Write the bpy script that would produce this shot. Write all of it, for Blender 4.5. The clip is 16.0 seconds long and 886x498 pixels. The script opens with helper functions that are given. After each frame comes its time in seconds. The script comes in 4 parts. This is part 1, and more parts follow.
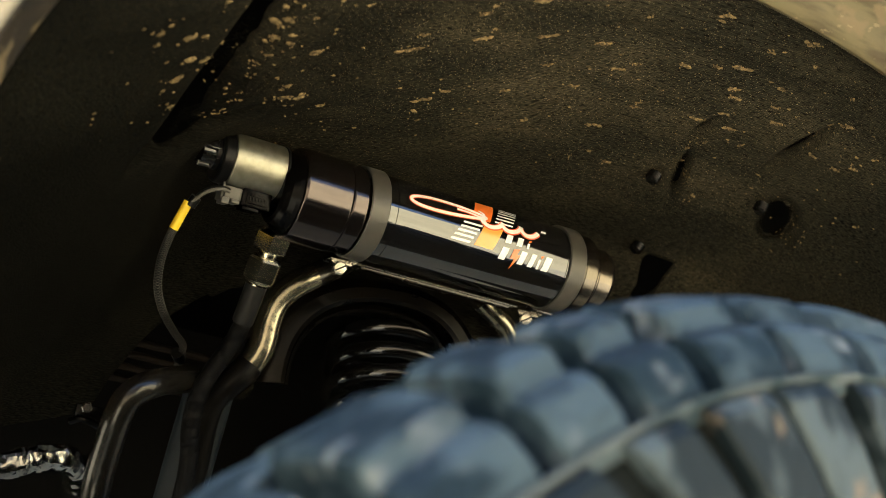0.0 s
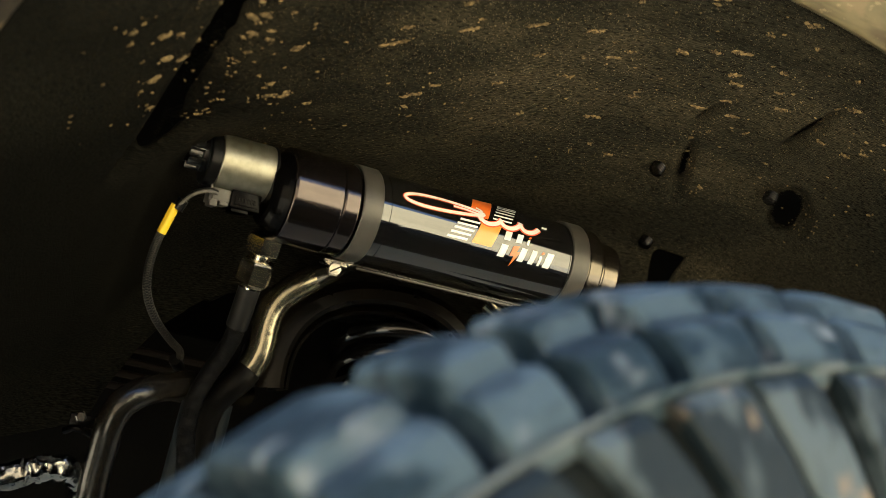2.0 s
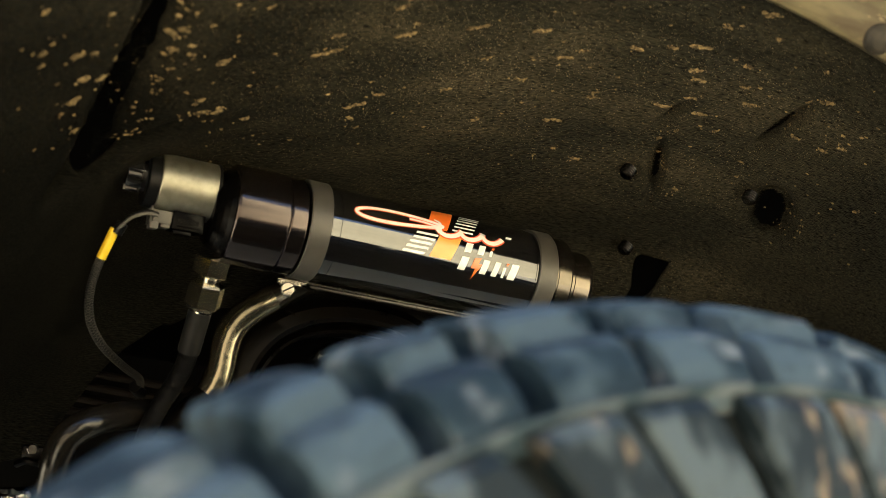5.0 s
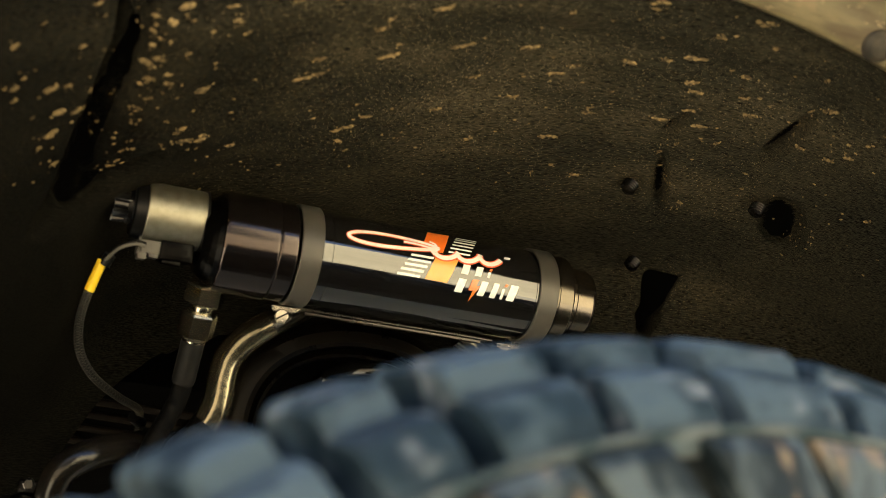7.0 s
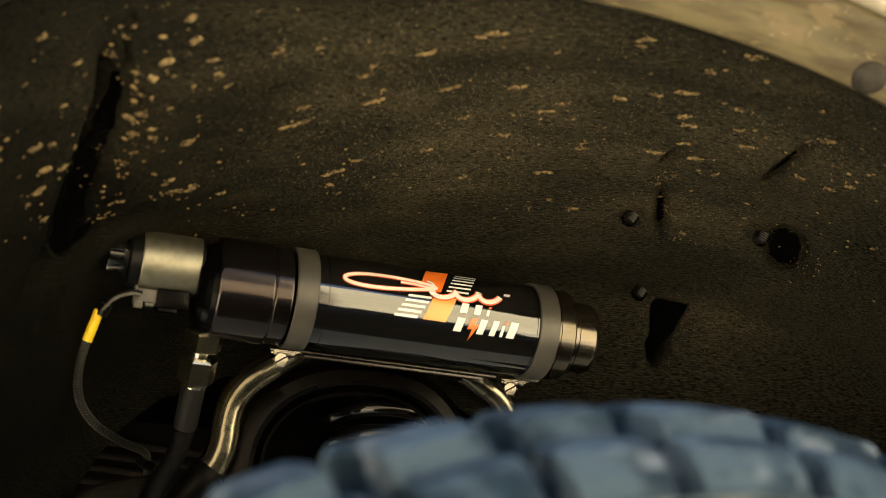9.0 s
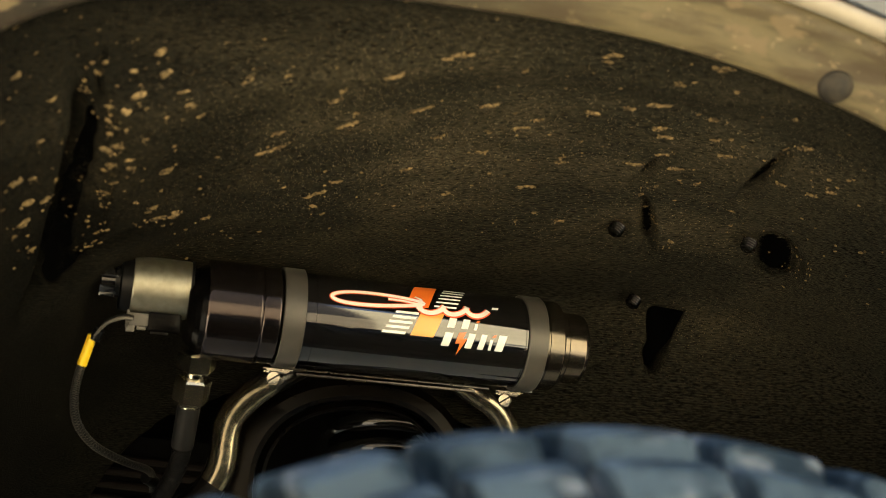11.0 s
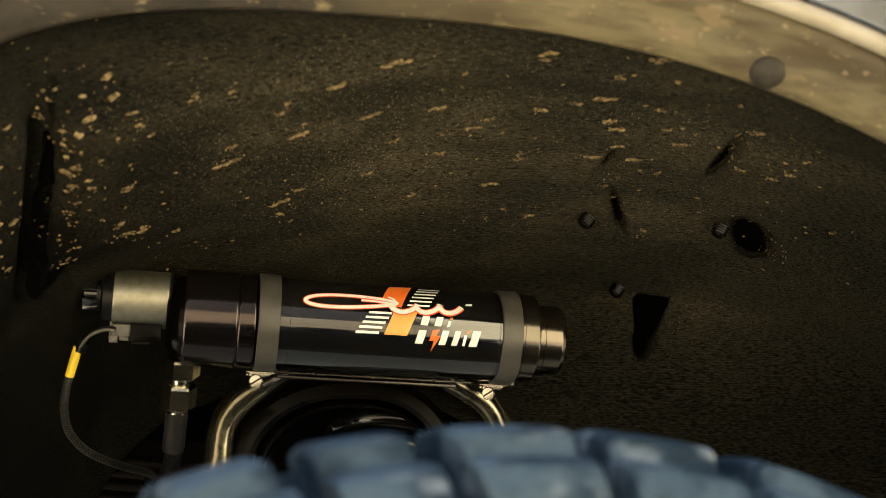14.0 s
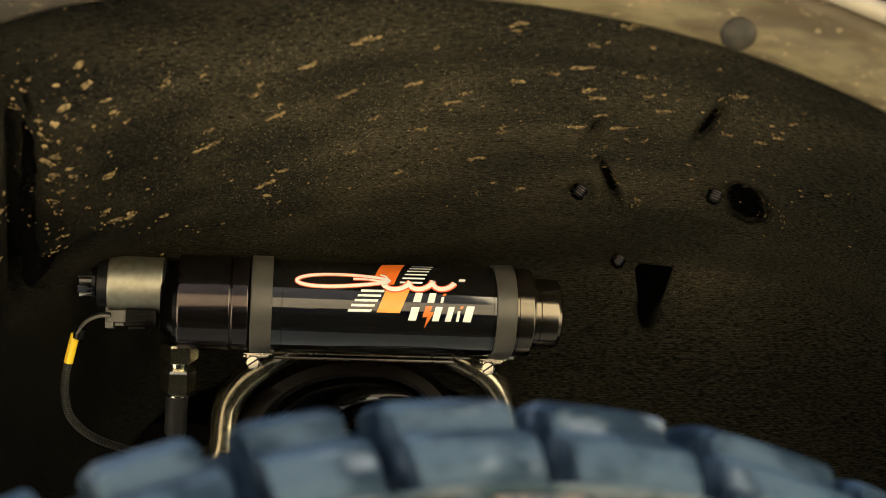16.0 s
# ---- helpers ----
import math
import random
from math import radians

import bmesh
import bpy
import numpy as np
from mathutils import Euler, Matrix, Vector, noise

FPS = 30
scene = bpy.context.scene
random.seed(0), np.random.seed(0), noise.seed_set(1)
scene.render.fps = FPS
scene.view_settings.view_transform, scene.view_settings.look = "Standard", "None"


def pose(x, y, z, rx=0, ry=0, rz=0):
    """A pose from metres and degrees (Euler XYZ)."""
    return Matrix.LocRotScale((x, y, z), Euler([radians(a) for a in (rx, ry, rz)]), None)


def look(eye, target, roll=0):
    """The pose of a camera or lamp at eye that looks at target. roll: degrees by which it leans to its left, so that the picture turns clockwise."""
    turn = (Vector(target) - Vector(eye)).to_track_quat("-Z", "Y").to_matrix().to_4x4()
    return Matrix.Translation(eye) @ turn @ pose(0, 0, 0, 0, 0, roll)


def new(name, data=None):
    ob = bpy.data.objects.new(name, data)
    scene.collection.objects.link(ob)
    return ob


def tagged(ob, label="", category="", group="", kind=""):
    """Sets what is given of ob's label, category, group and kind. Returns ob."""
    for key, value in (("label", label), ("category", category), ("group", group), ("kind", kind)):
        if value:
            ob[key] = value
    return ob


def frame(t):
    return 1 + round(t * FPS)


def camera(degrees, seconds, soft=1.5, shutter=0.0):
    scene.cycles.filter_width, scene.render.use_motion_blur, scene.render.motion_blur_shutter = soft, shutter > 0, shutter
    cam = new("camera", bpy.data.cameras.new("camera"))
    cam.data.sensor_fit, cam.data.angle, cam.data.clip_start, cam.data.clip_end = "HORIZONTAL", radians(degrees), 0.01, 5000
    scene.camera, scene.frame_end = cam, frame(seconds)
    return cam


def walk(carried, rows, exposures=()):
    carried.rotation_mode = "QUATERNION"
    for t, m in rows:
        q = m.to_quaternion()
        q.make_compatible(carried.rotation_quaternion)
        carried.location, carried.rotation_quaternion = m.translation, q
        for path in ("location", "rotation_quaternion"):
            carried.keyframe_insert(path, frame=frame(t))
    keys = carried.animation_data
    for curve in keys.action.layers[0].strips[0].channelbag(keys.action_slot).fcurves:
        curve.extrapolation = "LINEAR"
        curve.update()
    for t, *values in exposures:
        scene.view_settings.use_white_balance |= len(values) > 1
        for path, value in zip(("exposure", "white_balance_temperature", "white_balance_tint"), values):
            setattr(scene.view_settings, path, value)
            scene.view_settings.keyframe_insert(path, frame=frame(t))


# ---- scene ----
cam = camera(39.2, 16.0, soft=0.75)
cam.data.dof.use_dof = True
cam.data.dof.focus_distance = 0.985
cam.data.dof.aperture_fstop = 5.0
PATH = [
    (0.0, -0.0003, -0.0056, 0.8297, 97.924, -12.047, -19.867),
    (0.5, 0.0094, -0.0034, 0.8304, 97.885, -11.775, -19.295),
    (1.0, 0.0197, -0.0010, 0.8316, 97.817, -11.518, -18.712),
    (1.5, 0.0305, 0.0015, 0.8323, 97.774, -11.221, -18.176),
    (2.0, 0.0428, 0.0051, 0.8342, 97.767, -10.973, -17.617),
    (2.5, 0.0555, 0.0078, 0.8382, 97.693, -10.732, -17.082),
    (3.0, 0.0690, 0.0102, 0.8432, 97.648, -10.452, -16.546),
    (3.5, 0.0841, 0.0140, 0.8479, 97.613, -10.193, -15.949),
    (4.0, 0.0986, 0.0169, 0.8524, 97.611, -9.893, -15.439),
    (4.5, 0.1132, 0.0179, 0.8559, 97.525, -9.622, -14.973),
    (5.0, 0.1271, 0.0200, 0.8602, 97.438, -9.360, -14.470),
    (7.5, 0.1713, 0.0310, 0.8903, 97.129, -7.952, -11.583),
    (8.0, 0.1789, 0.0293, 0.8988, 97.009, -7.653, -10.902),
    (8.5, 0.1891, 0.0271, 0.9079, 96.887, -7.399, -10.143),
    (9.0, 0.2001, 0.0243, 0.9157, 96.968, -7.108, -9.642),
    (11.5, 0.2629, -0.0036, 0.9383, 96.337, -5.496, -5.933),
    (12.0, 0.2790, -0.0100, 0.9424, 96.194, -5.177, -4.989),
    (12.5, 0.2938, -0.0141, 0.9465, 96.124, -4.808, -4.361),
    (13.0, 0.3082, -0.0191, 0.9505, 95.983, -4.405, -3.800),
    (13.5, 0.3232, -0.0225, 0.9512, 95.771, -3.987, -3.131),
    (14.0, 0.3392, -0.0247, 0.9500, 95.486, -3.611, -2.298),
    (14.5, 0.3547, -0.0271, 0.9485, 95.163, -3.221, -1.401),
    (15.0, 0.3695, -0.0276, 0.9488, 94.861, -2.870, -0.557),
    (15.5, 0.3838, -0.0252, 0.9499, 94.573, -2.461, 0.173),
    (16.0, 0.3983, -0.0217, 0.9518, 94.300, -2.027, 0.976),
]
walk(cam, [(t, pose(x, y, z, rx, ry, rz)) for t, x, y, z, rx, ry, rz in PATH],
     [(0.0, 2.95, 5980, 8), (5.0, 2.92, 6150, 9), (8.0, 2.88, 6500, 10), (9.0, 2.88, 6500, 10), (12.0, 2.86, 6350, 10), (16.0, 2.84, 6200, 10)])

# ---- daylight: sun behind the truck, open sky over sunlit ground ----
SUN_HEIGHT, SUN_TURN = 50.0, 220.0
world = bpy.data.worlds.new("world")
scene.world = world
world.use_nodes = True
wn = world.node_tree.nodes
sky = wn.new("ShaderNodeTexSky")
sky.sky_type = "NISHITA"
sky.sun_disc = False
sky.sun_elevation = radians(SUN_HEIGHT)
sky.sun_rotation = radians(180 - SUN_TURN)
sky.dust_density = 2.0
wn["Background"].inputs["Strength"].default_value = 0.11
world.node_tree.links.new(sky.outputs["Color"], wn["Background"].inputs["Color"])
sun = new("sun", bpy.data.lights.new("sun", "SUN"))
sun.data.energy = 5.0
sun.data.angle = radians(0.5)
sun.data.color = (1.0, 0.93, 0.82)
sun_way = Vector((math.cos(radians(SUN_HEIGHT)) * math.sin(radians(180 - SUN_TURN)), math.cos(radians(SUN_HEIGHT)) * math.cos(radians(180 - SUN_TURN)), math.sin(radians(SUN_HEIGHT))))
sun.matrix_world = look(sun_way * 20, (0, 0, 0))


# ---- materials ----
def material(name, colour, rough=0.5, metal=0.0, second=None, scale=40.0, amount=0.5, stretch=(1, 1, 1), fine=0.0, fine_scale=400.0, bump=0.0,
             bump_scale=300.0, rough_vary=0.0, coat=0.0, specular=0.5, low=0.4, high=0.65, dust=None, dust_low=0.55, dust_high=0.75, dust_scale=25.0, vary=False):
    """A procedural surface: a base colour, blotches of a second one, fine grain, relief, and dust patches."""
    m = bpy.data.materials.new(name)
    m.use_nodes = True
    n, l = m.node_tree.nodes, m.node_tree.links
    b = n["Principled BSDF"]
    b.inputs["Base Color"].default_value = (*colour, 1)
    b.inputs["Roughness"].default_value = rough
    b.inputs["Metallic"].default_value = metal
    b.inputs["Coat Weight"].default_value = coat
    b.inputs["Coat Roughness"].default_value = 0.05
    b.inputs["Specular IOR Level"].default_value = specular
    co = n.new("ShaderNodeTexCoord")
    mp = n.new("ShaderNodeMapping")
    mp.inputs["Scale"].default_value = stretch
    l.new(co.outputs["Object"], mp.inputs["Vector"])
    if vary:     # another stretch of the pattern on each piece
        info, shift = n.new("ShaderNodeObjectInfo"), n.new("ShaderNodeVectorMath")
        shift.operation = "SCALE"
        shift.inputs[0].default_value = (3.0, 5.0, 7.0)
        l.new(info.outputs["Random"], shift.inputs["Scale"])
        l.new(shift.outputs[0], mp.inputs["Location"])

    def noisy(size, detail=6.0):
        t = n.new("ShaderNodeTexNoise")
        t.inputs["Scale"].default_value = size
        t.inputs["Detail"].default_value = detail
        l.new(mp.outputs["Vector"], t.inputs["Vector"])
        return t.outputs["Fac"]

    def ramp(source, a, z):
        r = n.new("ShaderNodeMapRange")
        r.inputs["From Min"].default_value, r.inputs["From Max"].default_value = a, z
        l.new(source, r.inputs["Value"])
        return r.outputs["Result"]

    def mix(fac, a, z, strength=1.0, kind="MIX"):
        x = n.new("ShaderNodeMix")
        x.data_type, x.blend_type = "RGBA", kind
        s = n.new("ShaderNodeMath")
        s.operation = "MULTIPLY"
        s.inputs[1].default_value = strength
        l.new(fac, s.inputs[0])
        l.new(s.outputs[0], x.inputs["Factor"])
        for socket, v in ((x.inputs["A"], a), (x.inputs["B"], z)):
            if isinstance(v, tuple):
                socket.default_value = (*v, 1)
            else:
                l.new(v, socket)
        return x.outputs["Result"]

    out = None
    if second:
        out = mix(ramp(noisy(scale), low, high), colour, second, amount)
    if fine:
        grain = ramp(noisy(fine_scale, 3.0), 0.35, 0.65)
        out = mix(grain, out or colour, tuple(min(1.0, c * 2.6 + 0.004) for c in colour), fine)
    if dust:
        out = mix(ramp(noisy(dust_scale, 8.0), dust_low, dust_high), out or colour, dust)
    if out:
        l.new(out, b.inputs["Base Color"])
    if rough_vary:
        r = n.new("ShaderNodeMapRange")
        r.inputs["To Min"].default_value, r.inputs["To Max"].default_value = max(0.02, rough - rough_vary), min(1.0, rough + rough_vary)
        l.new(noisy(scale * 2.3), r.inputs["Value"])
        l.new(r.outputs["Result"], b.inputs["Roughness"])
    if bump:
        bm_ = n.new("ShaderNodeBump")
        bm_.inputs["Strength"].default_value = bump
        bm_.inputs["Distance"].default_value = 0.001
        l.new(noisy(bump_scale, 4.0), bm_.inputs["Height"])
        l.new(bm_.outputs["Normal"], b.inputs["Normal"])
    return m


def felt():
    """Needled black felt: fibres laid along the truck, rusty dust in broad patches, pale specks, and shade painted in
    by position.
    """
    m = bpy.data.materials.new("liner_felt")
    m.use_nodes = True
    n, l = m.node_tree.nodes, m.node_tree.links
    b = n["Principled BSDF"]
    b.inputs["Roughness"].default_value = 0.95
    b.inputs["Specular IOR Level"].default_value = 0.03
    co = n.new("ShaderNodeTexCoord")

    def noisy(size, stretch, detail, a, z):
        mp = n.new("ShaderNodeMapping")
        mp.inputs["Scale"].default_value = stretch
        mp.inputs["Rotation"].default_value = (0, 0, 0.12)
        l.new(co.outputs["Object"], mp.inputs["Vector"])
        t = n.new("ShaderNodeTexNoise")
        t.inputs["Scale"].default_value, t.inputs["Detail"].default_value = size, detail
        l.new(mp.outputs["Vector"], t.inputs["Vector"])
        r = n.new("ShaderNodeMapRange")
        r.inputs["From Min"].default_value, r.inputs["From Max"].default_value = a, z
        l.new(t.outputs["Fac"], r.inputs["Value"])
        return r.outputs["Result"]

    def times(a, z):
        t = n.new("ShaderNodeMath")
        t.operation = "MULTIPLY"
        l.new(a, t.inputs[0])
        if isinstance(z, float):
            t.inputs[1].default_value = z
        else:
            l.new(z, t.inputs[1])
        return t.outputs[0]

    def plus(a, z):
        t = n.new("ShaderNodeMath")
        t.operation = "ADD"
        l.new(a, t.inputs[0])
        t.inputs[1].default_value = z
        return t.outputs[0]

    def mix(fac, a, z):
        x = n.new("ShaderNodeMix")
        x.data_type = "RGBA"
        l.new(fac, x.inputs["Factor"])
        for socket, v in ((x.inputs["A"], a), (x.inputs["B"], z)):
            if isinstance(v, tuple):
                socket.default_value = (*v, 1)
            else:
                l.new(v, socket)
        return x.outputs["Result"]

    patches = noisy(6.0, (0.5, 1, 1), 6.0, 0.33, 0.68)
    fibre = noisy(1000.0, (0.20, 1, 1), 3.0, 0.34, 0.64)
    weave = noisy(700.0, (0.34, 1, 1), 4.0, 0.34, 0.64)
    haze = noisy(22.0, (0.35, 1, 1), 9.0, 0.42, 0.63)
    speck = noisy(1500.0, (0.6, 1, 1), 0.0, 0.744, 0.784)
    xyz = n.new("ShaderNodeSeparateXYZ")
    l.new(co.outputs["Object"], xyz.inputs[0])

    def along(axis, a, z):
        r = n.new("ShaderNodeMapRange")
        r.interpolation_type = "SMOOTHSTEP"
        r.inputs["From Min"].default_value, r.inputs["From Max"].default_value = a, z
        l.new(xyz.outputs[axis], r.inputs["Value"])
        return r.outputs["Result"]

    # dust patches fade towards the inner wall, the rim and the left
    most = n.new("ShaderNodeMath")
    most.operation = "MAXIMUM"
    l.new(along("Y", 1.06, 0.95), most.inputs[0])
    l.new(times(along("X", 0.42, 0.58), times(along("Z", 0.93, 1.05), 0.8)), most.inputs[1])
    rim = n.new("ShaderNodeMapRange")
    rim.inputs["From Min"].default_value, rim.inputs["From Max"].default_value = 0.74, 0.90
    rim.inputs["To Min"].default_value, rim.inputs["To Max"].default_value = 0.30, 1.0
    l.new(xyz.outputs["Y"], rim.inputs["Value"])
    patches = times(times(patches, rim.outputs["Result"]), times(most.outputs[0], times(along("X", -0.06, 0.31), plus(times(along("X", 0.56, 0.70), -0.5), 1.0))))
    turned = n.new("ShaderNodeMapping")
    turned.inputs["Scale"].default_value = (0.06, 1.0, -1.0)
    l.new(co.outputs["Object"], turned.inputs["Vector"])
    wave = n.new("ShaderNodeTexWave")
    wave.bands_direction = "DIAGONAL"
    wave.inputs["Scale"].default_value = 290.0
    wave.inputs["Distortion"].default_value = 3.4
    wave.inputs["Detail"].default_value = 3.0
    wave.inputs["Detail Scale"].default_value = 2.2
    wave.inputs["Detail Roughness"].default_value = 0.65
    l.new(turned.outputs["Vector"], wave.inputs["Vector"])
    rows = wave.outputs["Fac"]
    fibre = times(fibre, plus(times(rows, 0.48), 0.56))
    weave = times(weave, plus(times(rows, 0.55), 0.50))
    # shade painted into the fibres: darker at the inner left, low down and near the rim
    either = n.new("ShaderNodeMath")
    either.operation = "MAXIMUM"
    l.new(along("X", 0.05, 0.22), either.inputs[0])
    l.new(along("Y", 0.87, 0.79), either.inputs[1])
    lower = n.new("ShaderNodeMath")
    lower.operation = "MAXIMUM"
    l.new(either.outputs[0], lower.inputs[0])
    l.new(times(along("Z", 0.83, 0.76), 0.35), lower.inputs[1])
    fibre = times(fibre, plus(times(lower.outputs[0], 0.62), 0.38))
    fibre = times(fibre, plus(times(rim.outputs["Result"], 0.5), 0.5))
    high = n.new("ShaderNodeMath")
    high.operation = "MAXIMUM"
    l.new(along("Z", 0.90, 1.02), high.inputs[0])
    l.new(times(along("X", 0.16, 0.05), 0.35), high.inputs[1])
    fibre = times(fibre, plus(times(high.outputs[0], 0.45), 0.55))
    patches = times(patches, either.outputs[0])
    # more shade painted into the fibres at the upper left
    left_shade = times(along("X", 0.42, 0.14), along("Z", 0.96, 1.02))
    fibre = times(fibre, plus(times(left_shade, -0.62), 1.0))
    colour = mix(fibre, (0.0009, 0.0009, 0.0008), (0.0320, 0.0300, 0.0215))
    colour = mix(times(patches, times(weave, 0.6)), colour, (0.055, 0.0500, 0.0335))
    colour = mix(times(haze, times(patches, times(weave, 0.9))), colour, (0.106, 0.087, 0.052))
    crumbs = noisy(420.0, (0.45, 1, 1), 4.0, 0.60, 0.68)
    colour = mix(times(crumbs, times(patches, 0.16)), colour, (0.120, 0.078, 0.032))
    colour = mix(times(speck, patches), colour, (0.42, 0.33, 0.20))
    l.new(colour, b.inputs["Base Color"])
    bump = n.new("ShaderNodeBump")
    bump.inputs["Strength"].default_value, bump.inputs["Distance"].default_value = 0.8, 0.0012
    l.new(fibre, bump.inputs["Height"])
    l.new(bump.outputs["Normal"], b.inputs["Normal"])
    return m


FELT = felt()
MUD = material("dried_mud", (0.21, 0.150, 0.068), 0.95, second=(0.036, 0.025, 0.012), scale=330.0, amount=0.95, bump=0.8, bump_scale=900.0, specular=0.2)
mud_nodes, mud_links = MUD.node_tree.nodes, MUD.node_tree.links
lump = mud_nodes.new("ShaderNodeNewGeometry")
lump_tone = mud_nodes.new("ShaderNodeMapRange")
lump_tone.inputs["To Min"].default_value, lump_tone.inputs["To Max"].default_value = 0.45, 1.25
mud_links.new(lump.outputs["Random Per Island"], lump_tone.inputs["Value"])
lump_mix = mud_nodes.new("ShaderNodeVectorMath")
lump_mix.operation = "SCALE"
mud_base = mud_nodes["Principled BSDF"].inputs["Base Color"]
mud_links.new(mud_base.links[0].from_socket, lump_mix.inputs[0])
mud_links.new(lump_tone.outputs["Result"], lump_mix.inputs["Scale"])
mud_links.new(lump_mix.outputs["Vector"], mud_base)
BLACK_GLOSS = material("black_gloss", (0.004, 0.004, 0.0045), 0.06, second=(0.008, 0.0075, 0.007), scale=30.0, rough_vary=0.02, specular=0.85, coat=0.3, bump=0.02, bump_scale=60.0)
ANODIZED = material("black_anodised", (0.058, 0.0495, 0.0480), 0.145, 0.95, second=(0.084, 0.070, 0.066), scale=35.0, amount=0.5, stretch=(0.5, 4, 4), rough_vary=0.04)
ANODIZED_BARE = material("worn_anodised", (0.090, 0.080, 0.064), 0.19, 0.95, second=(0.17, 0.143, 0.115), scale=30.0, amount=0.5, stretch=(0.5, 4, 4), rough_vary=0.04)
SOLENOID = material("satin_zinc", (0.315, 0.302, 0.236), 0.42, 0.95, second=(0.215, 0.203, 0.152), scale=160.0, amount=0.6, rough_vary=0.05, bump=0.05, bump_scale=260.0)
ZINC = material("bright_zinc", (0.42, 0.40, 0.35), 0.25, 1.0, second=(0.42, 0.39, 0.32), scale=120.0, amount=0.5, rough_vary=0.08)
NICKEL = material("nickel_fitting", (0.58, 0.545, 0.43), 0.22, 1.0, second=(0.21, 0.185, 0.13), scale=60.0, amount=0.4, rough_vary=0.07)
CLAMP = material("grey_clamp_band", (0.058, 0.055, 0.048), 0.45, 0.35, second=(0.085, 0.078, 0.066), scale=55.0, amount=0.6, rough_vary=0.1, bump=0.08)
BLACK_PLASTIC = material("black_plastic", (0.003, 0.003, 0.003), 0.30, second=(0.005, 0.005, 0.0045), scale=60.0, specular=0.2, bump=0.1, bump_scale=500.0)
GREY_PLASTIC = material("grey_plastic", (0.075, 0.070, 0.058), 0.5, second=(0.05, 0.045, 0.038), scale=80.0)
YELLOW = material("yellow_sleeve", (0.78, 0.53, 0.012), 0.45, second=(0.62, 0.40, 0.01), scale=150.0)
RUBBER_BOOT = material("rubber_boot", (0.0026, 0.0026, 0.0025), 0.58, second=(0.0044, 0.0041, 0.0038), scale=90.0, bump=0.15, specular=0.11)
BOOT_GREY = material("shrink_sleeve", (0.0080, 0.0079, 0.0076), 0.55, second=(0.0052, 0.005, 0.0047), scale=90.0, bump=0.15, specular=0.2)
BRAID = material("black_braid", (0.060, 0.057, 0.050), 0.55, specular=0.2, second=(0.004, 0.004, 0.0035), scale=40.0, amount=0.7)
# near-black: the shade behind the suspension is put into this colour
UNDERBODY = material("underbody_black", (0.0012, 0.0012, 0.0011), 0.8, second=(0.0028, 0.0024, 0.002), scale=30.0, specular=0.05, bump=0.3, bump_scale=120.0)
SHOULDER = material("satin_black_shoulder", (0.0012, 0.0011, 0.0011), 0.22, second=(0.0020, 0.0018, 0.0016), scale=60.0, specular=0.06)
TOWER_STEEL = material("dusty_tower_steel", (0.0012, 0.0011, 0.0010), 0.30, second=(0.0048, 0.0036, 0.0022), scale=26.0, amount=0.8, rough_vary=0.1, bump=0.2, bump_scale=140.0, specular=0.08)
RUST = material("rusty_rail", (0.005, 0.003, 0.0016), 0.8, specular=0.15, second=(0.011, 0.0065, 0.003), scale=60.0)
TUBE_STEEL = material("worn_tube_steel", (0.25, 0.228, 0.168), 0.20, 0.90, second=(0.022, 0.020, 0.016), scale=20.0, amount=0.95, rough_vary=0.05, bump=0.2, bump_scale=160.0, specular=0.6, dust=(0.045, 0.038, 0.028), dust_low=0.66, dust_high=0.74, dust_scale=60.0, low=0.42, high=0.58)
TUBE_DARK = material("painted_tube_steel", (0.012, 0.0105, 0.008), 0.22, 0.3, second=(0.036, 0.030, 0.021), scale=16.0, amount=0.9, rough_vary=0.06, bump=0.25, bump_scale=160.0, low=0.50, high=0.66)
# dusty black with the shade of the hoop's lower run put in
TUBE_SHADED = material("dusty_shaded_tube", (0.0018, 0.0016, 0.0014), 0.45, second=(0.0055, 0.0048, 0.0038), scale=60.0, amount=0.9, bump=0.3, bump_scale=260.0, specular=0.08)
KNOB = material("gloss_knob", (0.006, 0.006, 0.006), 0.16, second=(0.01, 0.01, 0.009), scale=60.0, coat=0.5)
CHASSIS = material("chassis_black", (0.006, 0.0056, 0.005), 0.26, second=(0.034, 0.026, 0.015), scale=38.0, amount=0.8, rough_vary=0.1, bump=0.12, bump_scale=140.0)
SPRING = material("spring_gloss", (0.003, 0.003, 0.003), 0.09, second=(0.006, 0.0055, 0.005), scale=60.0, rough_vary=0.03, specular=0.45)
FOIL = material("crinkled_foil", (0.40, 0.40, 0.39), 0.19, 1.0, second=(0.11, 0.108, 0.105), scale=30.0, amount=0.6, bump=0.6, bump_scale=80.0)
SHOCK = material("shock_grey", (0.012, 0.016, 0.020), 0.5, 0.0, specular=0.2, second=(0.008, 0.010, 0.012), scale=40.0)
# rubber tinted blue: the sky's light is put into its colour
TYRE = material("tyre_rubber", (0.0080, 0.0155, 0.0210), 0.62, second=(0.050, 0.073, 0.085), scale=24.0, amount=0.95, fine=0.25, fine_scale=260.0, bump=0.6, bump_scale=110.0,
                dust=(0.122, 0.140, 0.146), dust_low=0.58, dust_high=0.70, dust_scale=42.0, specular=0.1, low=0.44, high=0.57, stretch=(1.6, 1.0, 0.8), vary=True)
# shade in the gaps between the lugs is put into this darker rubber
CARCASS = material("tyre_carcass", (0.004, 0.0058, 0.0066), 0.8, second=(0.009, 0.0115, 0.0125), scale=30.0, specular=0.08)
